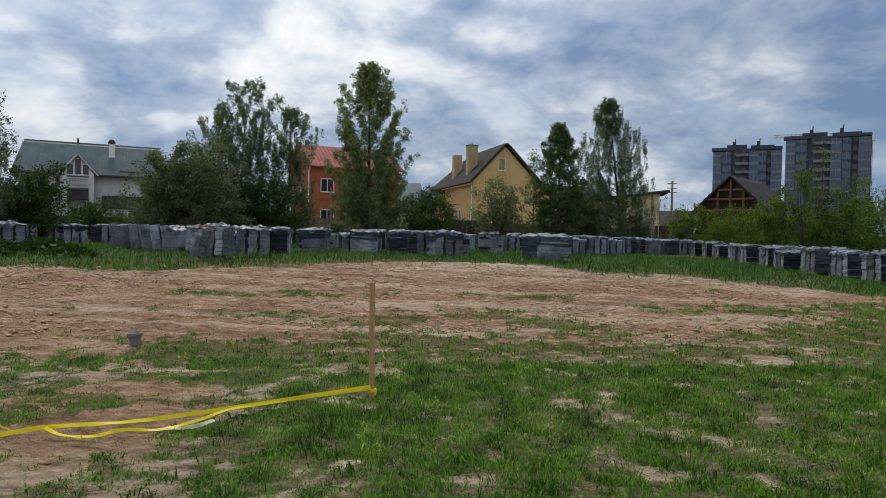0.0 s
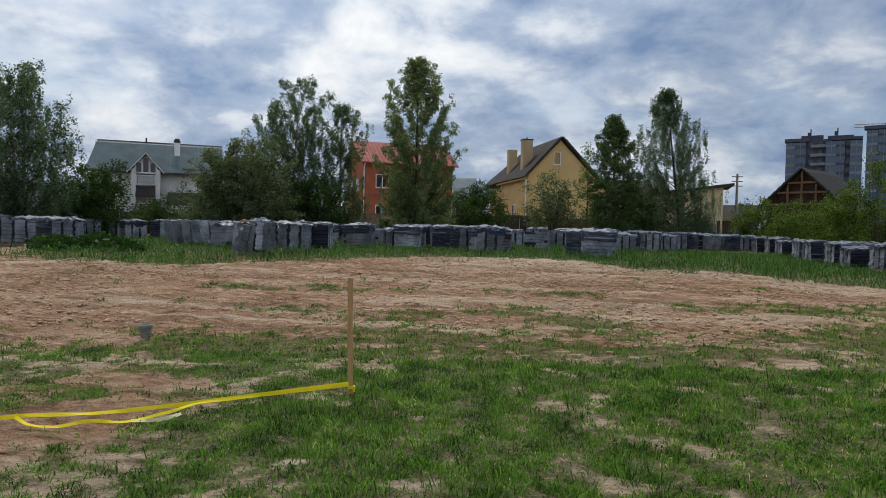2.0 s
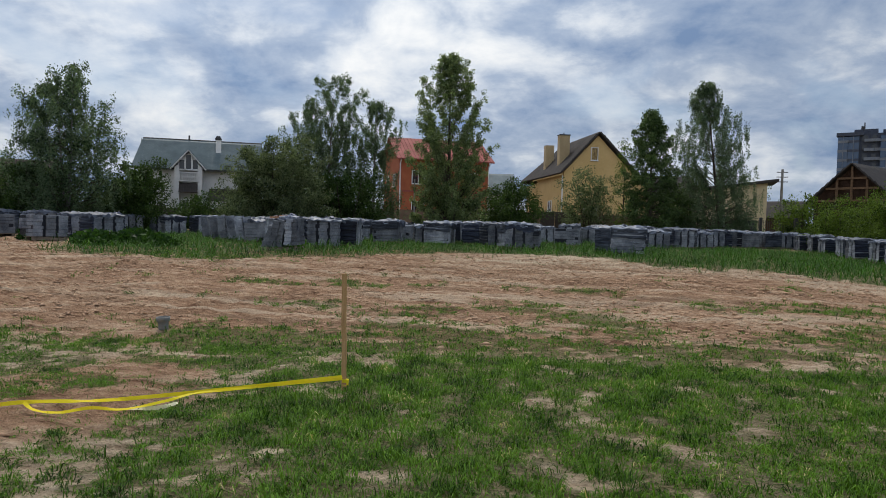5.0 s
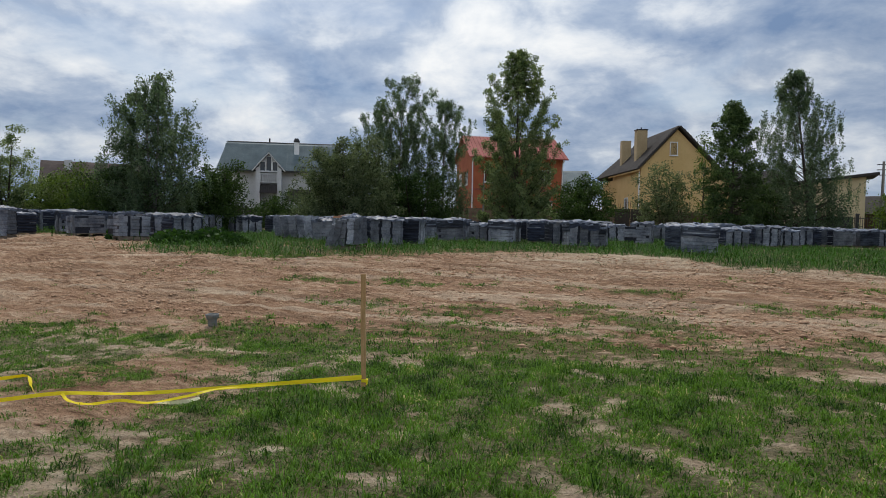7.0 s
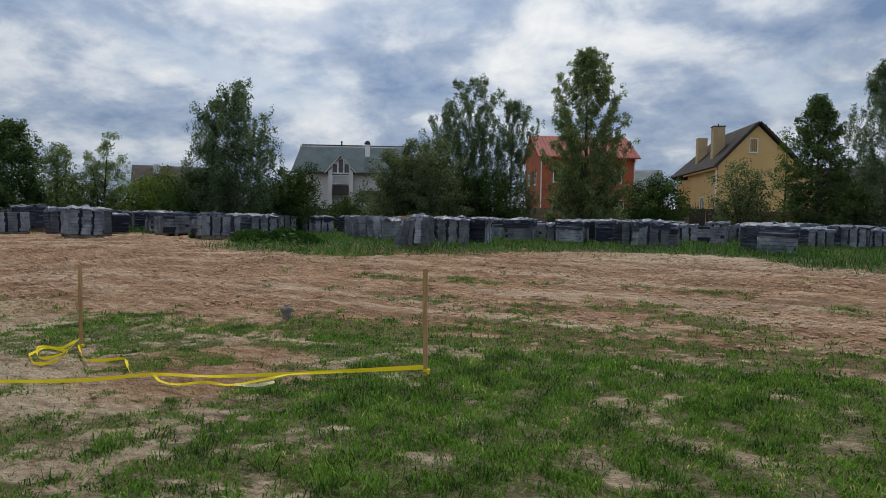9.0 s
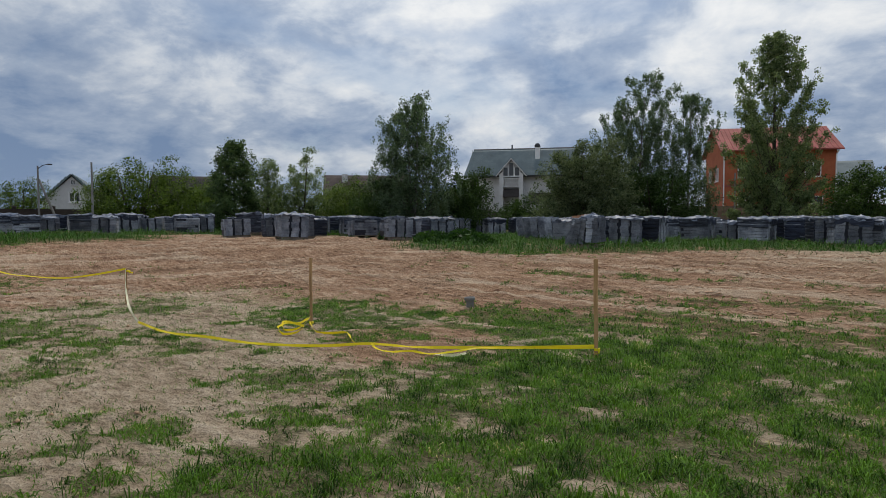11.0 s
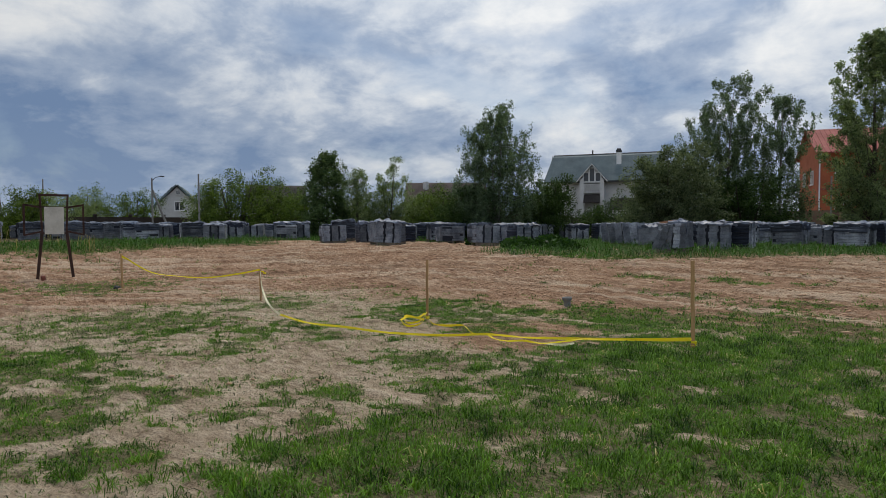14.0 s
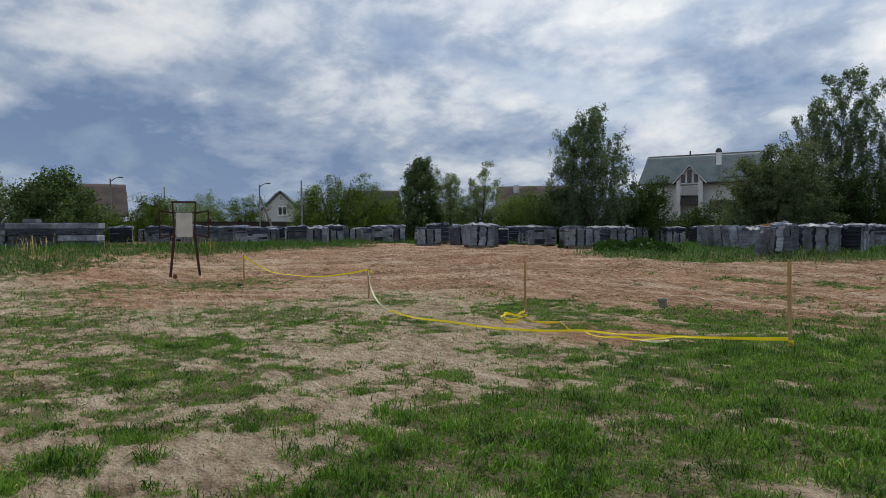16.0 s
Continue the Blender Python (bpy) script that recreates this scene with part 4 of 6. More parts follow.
tape("barrier_tape", [(-0.6, 5.37, 0.13), (-1.03, 5.21, 0.095), (-1.47, 4.94, 0.085), (-1.98, 4.58, 0.075), (-2.3, 4.46, 0.05), (-2.75, 4.28, 0.05), (-3.16, 3.94, 0.05), (-3.83, 3.59, 0.045), (-4.56, 3.48, 0.045), (-5.37, 3.40, 0.05), (-6.37, 3.55, 0.05)], [70, 80, 75, 60, 20, 60, 75, 40, 70, 30, 60], "yellow plastic barrier tape lying along the grass")
tape("barrier_tape", [(-0.60, 5.36, 0.115), (-0.97, 5.25, 0.09), (-1.47, 4.92, 0.085), (-1.62, 4.74, 0.08), (-1.73, 4.55, 0.075), (-1.97, 4.40, 0.06), (-2.2, 4.35, 0.045), (-2.34, 4.20, 0.035), (-2.54, 4.20, 0.035), (-2.74, 4.31, 0.05)], [75, 60, 40, 10, 50, 15, 70, 30, 5, 50], "second slack strand of yellow barrier tape", M_TAPE, 0.024)
tape("barrier_tape", [(-1.66, 4.60, 0.045), (-1.78, 4.52, 0.035), (-1.95, 4.44, 0.045)], [20, 80, 20], "pale underside of a twisted barrier tape", M_TAPEPALE, 0.03)
tape("barrier_tape", [(-6.36, 3.548, 0.05), (-7.0, 3.80, 0.06), (-7.5, 3.98, 0.11), (-7.95, 4.17, 0.22), (-8.3, 4.32, 0.38), (-8.6, 4.47, 0.60)], [60, 85, 30, 20, 70, 80], "pale side of barrier tape rising to a stake", M_TAPEPALE)
tape("barrier_tape", [(-8.62, 4.48, 0.60), (-9.3, 4.35, 0.50), (-10.2, 4.16, 0.40), (-11.2, 3.97, 0.36), (-12.2, 3.77, 0.45), (-13.3, 3.55, 0.78)], [80, 85, 60, 20, 30, 80], "yellow barrier tape sagging between two stakes")
tape("barrier_tape", [(-4.5, 4.95, 0.06), (-4.1, 4.68, 0.03), (-3.8, 4.5, 0.05), (-3.62, 4.52, 0.04), (-3.5, 4.66, 0.07), (-3.3, 4.52, 0.06), (-3.1, 4.36, 0.06), (-2.88, 4.22, 0.05)], [30, 70, 40, 90, 50, 20, 60, 60], "loose end of yellow barrier tape on soil")
tape("barrier_tape", [(-4.55, 4.97, 0.10), (-4.45, 4.72, 0.06), (-4.56, 4.62, 0.08), (-4.52, 4.45, 0.05), (-4.38, 4.33, 0.08), (-4.18, 4.25, 0.04), (-4.05, 4.34, 0.05), (-4.15, 4.55, 0.10), (-4.36, 4.62, 0.07), (-4.48, 4.50, 0.12), (-4.34, 4.40, 0.06), (-4.16, 4.46, 0.08), (-4.3, 4.7, 0.09), (-4.53, 4.98, 0.12)], [40, 80, 30, 60, 100, 50, 70, 40, 80, 60, 30], "yellow barrier tape coiled at a stake's foot", None, 0.028)


def socket_pipe(x, y):
    t = thing("drain_pipe", at_ground(x, y, 0, 0.05, (2, -2)), "short grey plastic pipe end with a flared socket", "pipe")
    s, sides = Shape(), 24
    prof = [(0.060, 0.0), (0.060, 0.13), (0.064, 0.15), (0.083, 0.175), (0.087, 0.215), (0.079, 0.22), (0.074, 0.18), (0.052, 0.155), (0.052, 0.06)]
    for r, z in prof:
        for k in range(sides):
            s.verts.append((r * math.cos(2 * math.pi * k / sides), r * math.sin(2 * math.pi * k / sides), z))
    for i in range(len(prof) - 1):
        for k in range(sides):
            k2 = (k + 1) % sides
            s.faces.append((i * sides + k, i * sides + k2, (i + 1) * sides + k2, (i + 1) * sides + k))
    part("pipe_body", s, M_PIPE, t, smooth=True)


socket_pipe(-3.69, 7.56)


def sign_frame(x, y, turn):
    t = thing("sign_frame", pose(x, y, float(height(x, y)) - 0.05, 0, 0, turn), "rust-brown steel frame on two splayed legs", "sign frame")

    def bar(name, a, b, w=0.055, d=0.05):
        a, b = Vector(a), Vector(b)
        m = Matrix.Translation((a + b) / 2) @ (b - a).to_track_quat("Z", "Y").to_matrix().to_4x4()
        part(name, Shape().box((0, 0, 0), (d, w, (b - a).length)), M_RUST, t, m=m)

    for k in (-1, 1):
        bar("leg", (0.43 * k, 0, 0), (0.29 * k, 0, 1.34), 0.075, 0.07)
        bar("upright", (0.285 * k, 0, 1.30), (0.33 * k, 0, 2.36), 0.05)
        bar("wing_post", (0.70 * k, 0, 1.26), (0.70 * k, 0, 2.10), 0.06)
        bar("wing_arm", (0.31 * k, 0, 2.02), (0.72 * k, 0, 2.10), 0.05)
        bar("wing_arm", (0.29 * k, 0, 1.36), (0.72 * k, 0, 1.26), 0.05)
    bar("top_rail", (-0.36, 0, 2.36), (0.36, 0, 2.36), 0.06)
    bar("cross_rail", (-0.32, 0, 2.03), (0.32, 0, 2.03), 0.04)
    bar("cross_rail", (-0.29, 0, 1.31), (0.29, 0, 1.31), 0.04)
    part("board", Shape().box((0, -0.035, 1.66), (0.46, 0.02, 0.75)), M_BOARD, t, "blank pale board")


sign_frame(-17.5, 3.22, 75)


def tin(x, y, r, h, material, name, label):
    t = thing(name, at_ground(x, y, 0, 0.01, (3, 4)), label, "tin")
    part("can", Shape().tube([(0, 0, 0), (0, 0, h * 0.9), (0, 0, h)], [r, r, r * 0.92], 14), material, t, smooth=True)


tin(-17.25, 2.86, 0.06, 0.15, M_REDTIN, "tin_can", "red-brown tin can beside the frame's leg")


def lump(name, x, y, size, material, label, category):
    s = Shape()
    for k in range(3):
        s.box((0, 0, 0.25 * size[2]), size, pose(0, 0, 0, 17 * k, 11 * k, 41 * k), 0.3)
    tagged(part(name, s, material, None, m=at_ground(x, y)), label, category)


lump("plastic_scrap", -17.5, 3.9, (0.22, 0.08, 0.03), M_WHITE, "torn white plastic scrap on bare soil", "litter")
lump("plastic_scrap", -17.1, 3.6, (0.10, 0.06, 0.03), M_WHITE, "torn white plastic scrap on bare soil", "litter")
lump("dark_stone", -13.25, 3.42, (0.16, 0.10, 0.06), M_STEEL, "dark stone at the foot of a stake", "stone")
lump("orange_peel", -1.55, 3.35, (0.05, 0.025, 0.015), M_ORANGE, "small orange scrap in the grass", "litter")


# ---- trees and bushes ----
def leaf_mesh(name, c, size, material, stretch=1.5, hang=0.0):
    """Small folded leaves at the points c."""
    n = len(c)
    a = RNG.normal(size=(n, 3))
    a[:, 2] -= hang
    a /= np.linalg.norm(a, axis=1, keepdims=True)
    b = np.cross(a, RNG.normal(size=(n, 3)))
    b /= np.linalg.norm(b, axis=1, keepdims=True) + 1e-9
    s = (size * RNG.uniform(0.6, 1.35, n))[:, None]
    a, b = a * s * stretch * 0.5, b * s * 0.5
    verts = np.stack([c - a, c + b * 0.9, c + a, c - b * 0.9], 1).reshape(-1, 3)
    return array_mesh(name, verts, np.arange(4 * n), 4, material)


def grow(name, label, category, x, y, top, spread_at, wood, leaves, n_branch=46, twigs=7, per=26, leaf=0.10, low=0.12, rise=35.0, strand=0.0, stems=1, trunk_r=0.13, seed=1, puff=0.22, gap=0.0, lean=0.0, splay=0.5):
    """A tree or bush: tapered stems, rising or spreading limbs, twigs, and leaves clustered on the twigs (or on hanging strands)."""
    rnd = random.Random(seed)
    base = float(height(x, y)) - 0.1
    tall = top - base
    t = thing(name, pose(x, y, base), label, category)
    s, limbs, centres = Shape(), Shape(), []
    radius = max(r for _, r in spread_at)
    us, rs = [u for u, _ in spread_at], [r for _, r in spread_at]
    for stem in range(stems):
        az = 2 * math.pi * stem / stems + rnd.uniform(-0.5, 0.5)
        off = 0.0 if stems == 1 else radius * splay
        h = tall * (1 if stem == 0 else rnd.uniform(0.72, 0.98))
        path = []
        for k in range(9):
            u = k / 8
            wob = 0.10 * math.sin(3.1 * u + seed + stem) * u
            path.append(Vector((math.cos(az) * off * u**0.8 + wob + lean * u, math.sin(az) * off * u**0.8 + 0.1 * math.sin(2.3 * u + stem) * u, h * u * 0.97)))
        r0 = trunk_r / math.sqrt(stems)
        s.tube(path[:8], [r0 * (1.05 - 1.1 * u) + 0.006 for u in [k / 8 for k in range(8)]], 7)
        count = max(6, n_branch // stems)
        for i in range(count):
            u = low + (1 - low) * ((i + rnd.random()) / count) ** 1.12
            u = min(u, 0.985)
            k = min(int(u * 8), 7)
            tip_on = path[k].lerp(path[k + 1], u * 8 - k)
            reach = float(np.interp(u, us, rs)) * rnd.uniform(0.62, 1.18) * (1.0 if stems == 1 else 0.95)
            if rnd.random() < gap:
                continue
            b_az = i * 2.399963 + rnd.uniform(-0.5, 0.5) + stem
            el = radians(rise + rnd.uniform(-14, 14) + 25 * (u - 0.5))
            up = min(reach * math.tan(min(el, 1.1)), tip_on.z * 0.7)
            u0 = max((tip_on.z - up) / (h * 0.97), 0.02)
            k = min(int(u0 * 8), 7)
            p0 = path[k].lerp(path[k + 1], u0 * 8 - k)
            tip = tip_on + Vector((math.cos(b_az) * reach, math.sin(b_az) * reach, 0))
            bend = p0.lerp(tip, 0.55) + Vector((0, 0, -0.06 * reach if rise > 20 else 0.08 * reach))
            rb = max(0.35 * r0 * (1.15 - u), 0.006)
            limbs.tube([p0, bend, tip], [rb, rb * 0.6, 0.004], 4, False)
            for j in range(twigs):
                v = 0.28 + 0.72 * ((j + rnd.random()) / twigs) ** 0.65
                q = p0.lerp(bend, v * 1.8) if v < 0.55 else bend.lerp(tip, (v - 0.55) / 0.45)
                q = q + Vector([max(-1.4, min(1.4, rnd.gauss(0, 1))) * puff * w for w in (0.9, 0.9, 0.7)])
                n = max(3, int(1.5 * per * rnd.uniform(0.6, 2.0)))
                if strand:
                    drop = strand * rnd.uniform(0.35, 1.25) * (0.5 + 0.5 * v) * (1.25 - 0.8 * u)
                    drop = min(drop, max(q.z - 0.35, 0.2))
                    w = np.linspace(0, 1, n)[:, None]
                    line = np.array(q)[None] + w * np.array([[rnd.uniform(-0.12, 0.12), rnd.uniform(-0.12, 0.12), -drop]])
                    centres.append(line + RNG.normal(size=(n, 3)) * 0.075)
                    if j % 2 == 0:
                        limbs.tube([q, q + Vector((0, 0, -drop))], [0.005, 0.002], 3, False)
                else:
                    centres.append(np.array(q)[None] + np.clip(RNG.normal(size=(n, 3)), -1.5, 1.5) * puff * 0.62)
    part("trunk", s, wood, t, smooth=True)
    part("branchwork", limbs, M_BARK, t, smooth=True)
    c = np.concatenate(centres)
    c = c[c[:, 2] > 0.12]
    part("crown", leaf_mesh("crown", c, leaf * 0.85, leaves, 1.5, 0.8 if strand else 0.0), None, t)
    return t


OVAL = [(0.0, 0.55), (0.3, 1.0), (0.65, 0.9), (0.9, 0.45), (1.0, 0.12)]
CONE = [(0.0, 1.0), (0.25, 1.0), (0.6, 0.62), (0.9, 0.22), (1.0, 0.06)]
DOME = [(0.0, 0.9), (0.3, 1.0), (0.6, 0.95), (0.85, 0.65), (1.0, 0.3)]


def shaped(profile, r):
    return [(u, v * r) for u, v in profile]


grow("poplar_tree", "tall slender poplar with airy green crown", "tree", -4.2, 35.4, 11.2, shaped([(0, 0.5), (0.12, 0.9), (0.3, 1.0), (0.6, 1.08), (0.76, 1.0), (0.86, 0.62), (0.94, 0.40), (1, 0.06)], 2.2), M_BARK, M_POPLAR, 130, 15, 25, 0.078, 0.04, 60, trunk_r=0.15, seed=3, puff=0.16, gap=0.06)
grow("birch_tree", "weeping birch with hanging dark green twigs", "tree", -12.75, 38.9, 11.2, shaped([(0, 0.95), (0.3, 1.05), (0.55, 1.0), (0.8, 1.15), (0.93, 0.85), (1.0, 0.3)], 2.2), M_BIRCHBARK, M_BIRCH, 125, 11, 27, 0.08, 0.06, 34, strand=1.2, stems=2, splay=0.24, seed=4, puff=0.24, trunk_r=0.14, gap=0.04)
grow("birch_tree", "shorter weeping birch beside a taller one", "tree", -9.95, 40.4, 9.75, shaped([(0, 1.1), (0.3, 1.1), (0.6, 0.9), (0.85, 1.05), (1.0, 0.35)], 1.6), M_BIRCHBARK, M_BIRCH, 75, 10, 27, 0.08, 0.08, 34, strand=1.2, seed=5, puff=0.23, trunk_r=0.10, gap=0.04)
grow("lilac_bush", "large grey-green bush with pale blossom tips", "bush", -13.75, 33.4, 6.3, shaped([(0, 1.1), (0.4, 1.0), (0.7, 0.75), (0.88, 0.45), (1.0, 0.18)], 2.5), M_BARK, M_LILAC, 140, 9, 32, 0.085, 0.05, 34, stems=5, trunk_r=0.16, seed=6, puff=0.27)
grow("dark_bush", "dense dark green bush under birches", "bush", -10.9, 37.5, 4.6, shaped(DOME, 2.3), M_BARK, M_DARKLEAF, 70, 8, 28, 0.08, 0.04, 22, stems=4, trunk_r=0.15, seed=7, puff=0.28)
grow("birch_tree", "broad weeping birch with dense dark crown", "tree", -21.1, 26.7, 8.75, shaped([(0, 1.15), (0.4, 1.15), (0.65, 1.0), (0.82, 0.88), (0.93, 0.6), (1.0, 0.15)], 2.35), M_BIRCHBARK, M_BIRCH, 140, 11, 28, 0.072, 0.06, 38, strand=1.1, stems=2, splay=0.22, seed=8, puff=0.22, trunk_r=0.14, gap=0.04)
grow("dark_bush", "dense dark green bush beside a birch", "bush", -19.3, 29.2, 4.25, shaped(DOME, 1.5), M_BARK, M_DARKLEAF, 70, 8, 30, 0.085, 0.04, 22, stems=4, trunk_r=0.14, seed=9, puff=0.27)
grow("dark_bush", "dark green bush at the foot of a birch", "bush", -23.2, 26.6, 4.0, shaped(DOME, 2.0), M_BARK, M_DARKLEAF, 64, 8, 28, 0.08, 0.05, 24, stems=4, trunk_r=0.14, seed=10, puff=0.25)
grow("round_bush", "rounded deep green bush by the fence", "bush", -1.4, 46.3, 5.0, shaped(DOME, 2.3), M_BARK, M_DARKLEAF, 66, 8, 26, 0.11, 0.04, 25, stems=5, trunk_r=0.15, seed=11, puff=0.34)
grow("shrub", "open grey-green shrub with thin stems", "bush", 4.5, 50.3, 6.2, shaped(DOME, 2.0), M_BARK, M_LILAC, 52, 6, 18, 0.11, 0.3, 35, stems=5, trunk_r=0.14, seed=12, puff=0.34)
grow("young_tree", "thin young tree with sparse yellow-green leaves", "tree", 7.1, 50.1, 8.2, shaped(CONE, 1.2), M_BARK, M_WILLOW, 26, 5, 9, 0.10, 0.12, 40, trunk_r=0.07, seed=13, puff=0.25)
grow("maple_tree", "dense conical tree with dark glossy leaves", "tree", 8.75, 47.9, 10.0, shaped([(0, 0.85), (0.2, 1.0), (0.45, 1.0), (0.6, 0.85), (0.75, 0.62), (0.9, 0.38), (1, 0.05)], 2.25), M_BARK, M_MAPLE, 120, 9, 20, 0.105, 0.02, 6, trunk_r=0.14, seed=14, puff=0.21, gap=0.05)
grow("birch_tree", "tall weeping birch with feathery hanging twigs", "tree", 14.0, 49.0, 12.6, shaped([(0, 1.05), (0.3, 1.1), (0.6, 1.12), (0.75, 0.9), (0.88, 0.45), (1, 0.1)], 2.75), M_BARK, M_BIRCH, 150, 9, 32, 0.08, 0.04, 34, strand=1.7, seed=15, puff=0.22, trunk_r=0.14, gap=0.06, lean=-1.3)
grow("dark_bush", "dark bush between two taller trees", "bush", 11.4, 50.8, 4.8, shaped(DOME, 1.8), M_BARK, M_DARKLEAF, 44, 6, 24, 0.12, 0.05, 24, stems=4, seed=16, puff=0.34)
grow("dark_bush", "low maroon-green shrub before a white house", "bush", -25.5, 46.0, 3.4, shaped(DOME, 1.8), M_BARK, M_DARKLEAF, 44, 6, 20, 0.11, 0.05, 30, stems=4, seed=91, puff=0.3)
grow("dark_bush", "low dark shrub by a board fence", "bush", -22.4, 46.5, 2.9, shaped(DOME, 1.8), M_BARK, M_DARKLEAF, 44, 6, 20, 0.11, 0.05, 30, stems=4, seed=92, puff=0.3)
# right-hand thicket
grow("bush", "light green bush by the sheds", "bush", 21.9, 55.9, 4.2, shaped(DOME, 2.2), M_BARK, M_WILLOW, 40, 6, 20, 0.13, 0.06, 30, stems=4, seed=17, puff=0.36)
grow("bush", "light green bush by the sheds", "bush", 25.0, 53.5, 4.2, shaped(DOME, 2.4), M_BARK, M_WILLOW, 40, 6, 20, 0.13, 0.06, 30, stems=4, seed=18, puff=0.36)
for k, (bx, by, bt, br) in enumerate([(19.25, 33.2, 6.5, 1.7), (18.8, 35.6, 4.7, 1.3), (20.6, 32.0, 5.2, 1.5), (20.9, 29.3, 4.2, 1.4), (19.4, 38.0, 4.0, 1.4), (20.8, 44.6, 3.7, 1.7), (22.2, 28.0, 4.6, 1.6), (22.6, 34.5, 4.8, 1.8), (17.6, 39.6, 3.4, 1.2)]):
    grow("willow_sapling", "light green willow sapling in a thicket", "tree", bx, by, bt, shaped(DOME, br), M_BARK, M_WILLOW, 44, 8, 18, 0.075, 0.08, 62, stems=5, trunk_r=0.09, seed=20 + k, puff=0.24)
# left-hand side
grow("chestnut_tree", "dense rounded dark green tree", "tree", -39.0, 2.1, 4.9, shaped(DOME, 2.4), M_BARK, M_MAPLE, 76, 8, 28, 0.12, 0.06, 28, stems=3, trunk_r=0.2, seed=40, puff=0.36)
grow("bush", "pale grey-green bush behind dark blocks", "bush", -43.2, -1.2, 4.8, shaped(DOME, 2.2), M_BARK, M_LILAC, 50, 7, 22, 0.11, 0.06, 32, stems=4, seed=41, puff=0.36)
for k, (bx, by, bt, br) in enumerate([(-54.8, 14.5, 5.0, 2.3), (-53.6, 18.2, 4.8, 2.2), (-47.8, 9.0, 4.2, 1.4), (-49.5, 10.4, 4.1, 1.4), (-57.4, 15.6, 5.2, 2.5), (-46.0, 5.5, 3.4, 2.0), (-44.2, 20.2, 4.9, 1.4), (-41.7, 24.6, 5.1, 1.9), (-38.5, 24.5, 4.2, 1.8), (-30.6, 29.6, 4.1, 2.0), (-28.0, 28.8, 4.3, 1.7), (-33.5, 26.0, 3.8, 1.7)]):
    grow("bush", "green bush behind the stored blocks", "bush", bx, by, bt, shaped(DOME, br), M_BARK, M_WILLOW if k % 3 else M_POPLAR, 50, 8, 22, 0.085, 0.05, 38, stems=5, trunk_r=0.12, seed=50 + k, puff=0.34)
grow("willow_tree", "broad willow with upright light green shoots", "tree", -41.5, 21.2, 6.3, shaped(DOME, 3.0), M_BARK, M_WILLOW, 90, 7, 20, 0.10, 0.06, 45, stems=7, trunk_r=0.2, seed=70, puff=0.30)
grow("dark_tree", "narrow dark green tree with dense crown", "tree", -30.6, 21.5, 6.15, shaped([(0, 0.9), (0.3, 1.0), (0.6, 0.95), (0.82, 0.7), (0.94, 0.4), (1, 0.1)], 1.5), M_BARK, M_MAPLE, 80, 9, 26, 0.085, 0.03, 26, trunk_r=0.11, seed=71, puff=0.22)
grow("young_tree", "green young tree beside a dark one", "tree", -31.0, 24.2, 5.3, shaped(OVAL, 1.3), M_BARK, M_POPLAR, 50, 7, 22, 0.075, 0.08, 42, trunk_r=0.10, seed=72, puff=0.2)
grow("young_tree", "green tree with uneven pointed top", "tree", -30.5, 26.6, 6.2, shaped([(0, 1.0), (0.4, 1.0), (0.75, 0.8), (0.9, 0.45), (1, 0.15)], 1.5), M_BARK, M_POPLAR, 60, 7, 24, 0.075, 0.06, 42, stems=3, splay=0.4, trunk_r=0.13, seed=73, puff=0.2)


def weeds(x, y, r, tall, seed):
    """A low clump of broad-leaved weeds."""
    n = 900
    a, d = RNG.uniform(0, 2 * math.pi, n), r * np.sqrt(RNG.random(n))
    px, py = x + np.cos(a) * d, y + np.sin(a) * d
    z = height(px, py) + 0.03 + 0.75 * tall * RNG.random(n) * (1 - 0.75 * (d / r) ** 2)
    ob = new("weed_clump", leaf_mesh("weed_clump", np.stack([px, py, z], 1), 0.11, M_WEED, 1.6))
    tagged(ob, "low clump of dark broad-leaved weeds", "weeds", "weeds on the bank")


for k, (wx, wy, wr, wt) in enumerate([(-12.4, 17.7, 0.8, 0.6), (-11.6, 18.6, 0.9, 0.7), (-12.6, 19.4, 0.8, 0.6), (-13.4, 18.6, 0.6, 0.55), (-15.2, 18.6, 0.7, 0.5), (-10.6, 18.0, 0.6, 0.4)]):
    weeds(wx, wy, wr, wt, k)


# ---- houses and sheds behind ----
def window(parent, m, wide, tall, bars=1, rows=0):
    """A window set into a wall: m stands on the wall's face at the window's middle, -y outward."""
    w = part("window", Shape().box((0, 0.02, 0), (wide, 0.04, tall)), M_PANE, parent, "dark glazed window with white frame", m)
    f, e = Shape(), min(0.09, 0.1 * wide)
    for k in (-1, 1):
        f.box((k * (wide / 2), -0.015, 0), (e, 0.11, tall + e))
        f.box((0, -0.015, k * (tall / 2)), (wide - e, 0.11, e))
    for k in range(bars):
        f.box((-wide / 2 + wide * (k + 1) / (bars + 1), -0.015, 0), (0.07, 0.1, tall - 0.09))
    part("frame", f, M_TRIM, w)
    part("sill", Shape().box((0, -0.08, -tall / 2 - 0.08), (wide + 0.2, 0.2, 0.05)), M_TRIM, w)
    return w


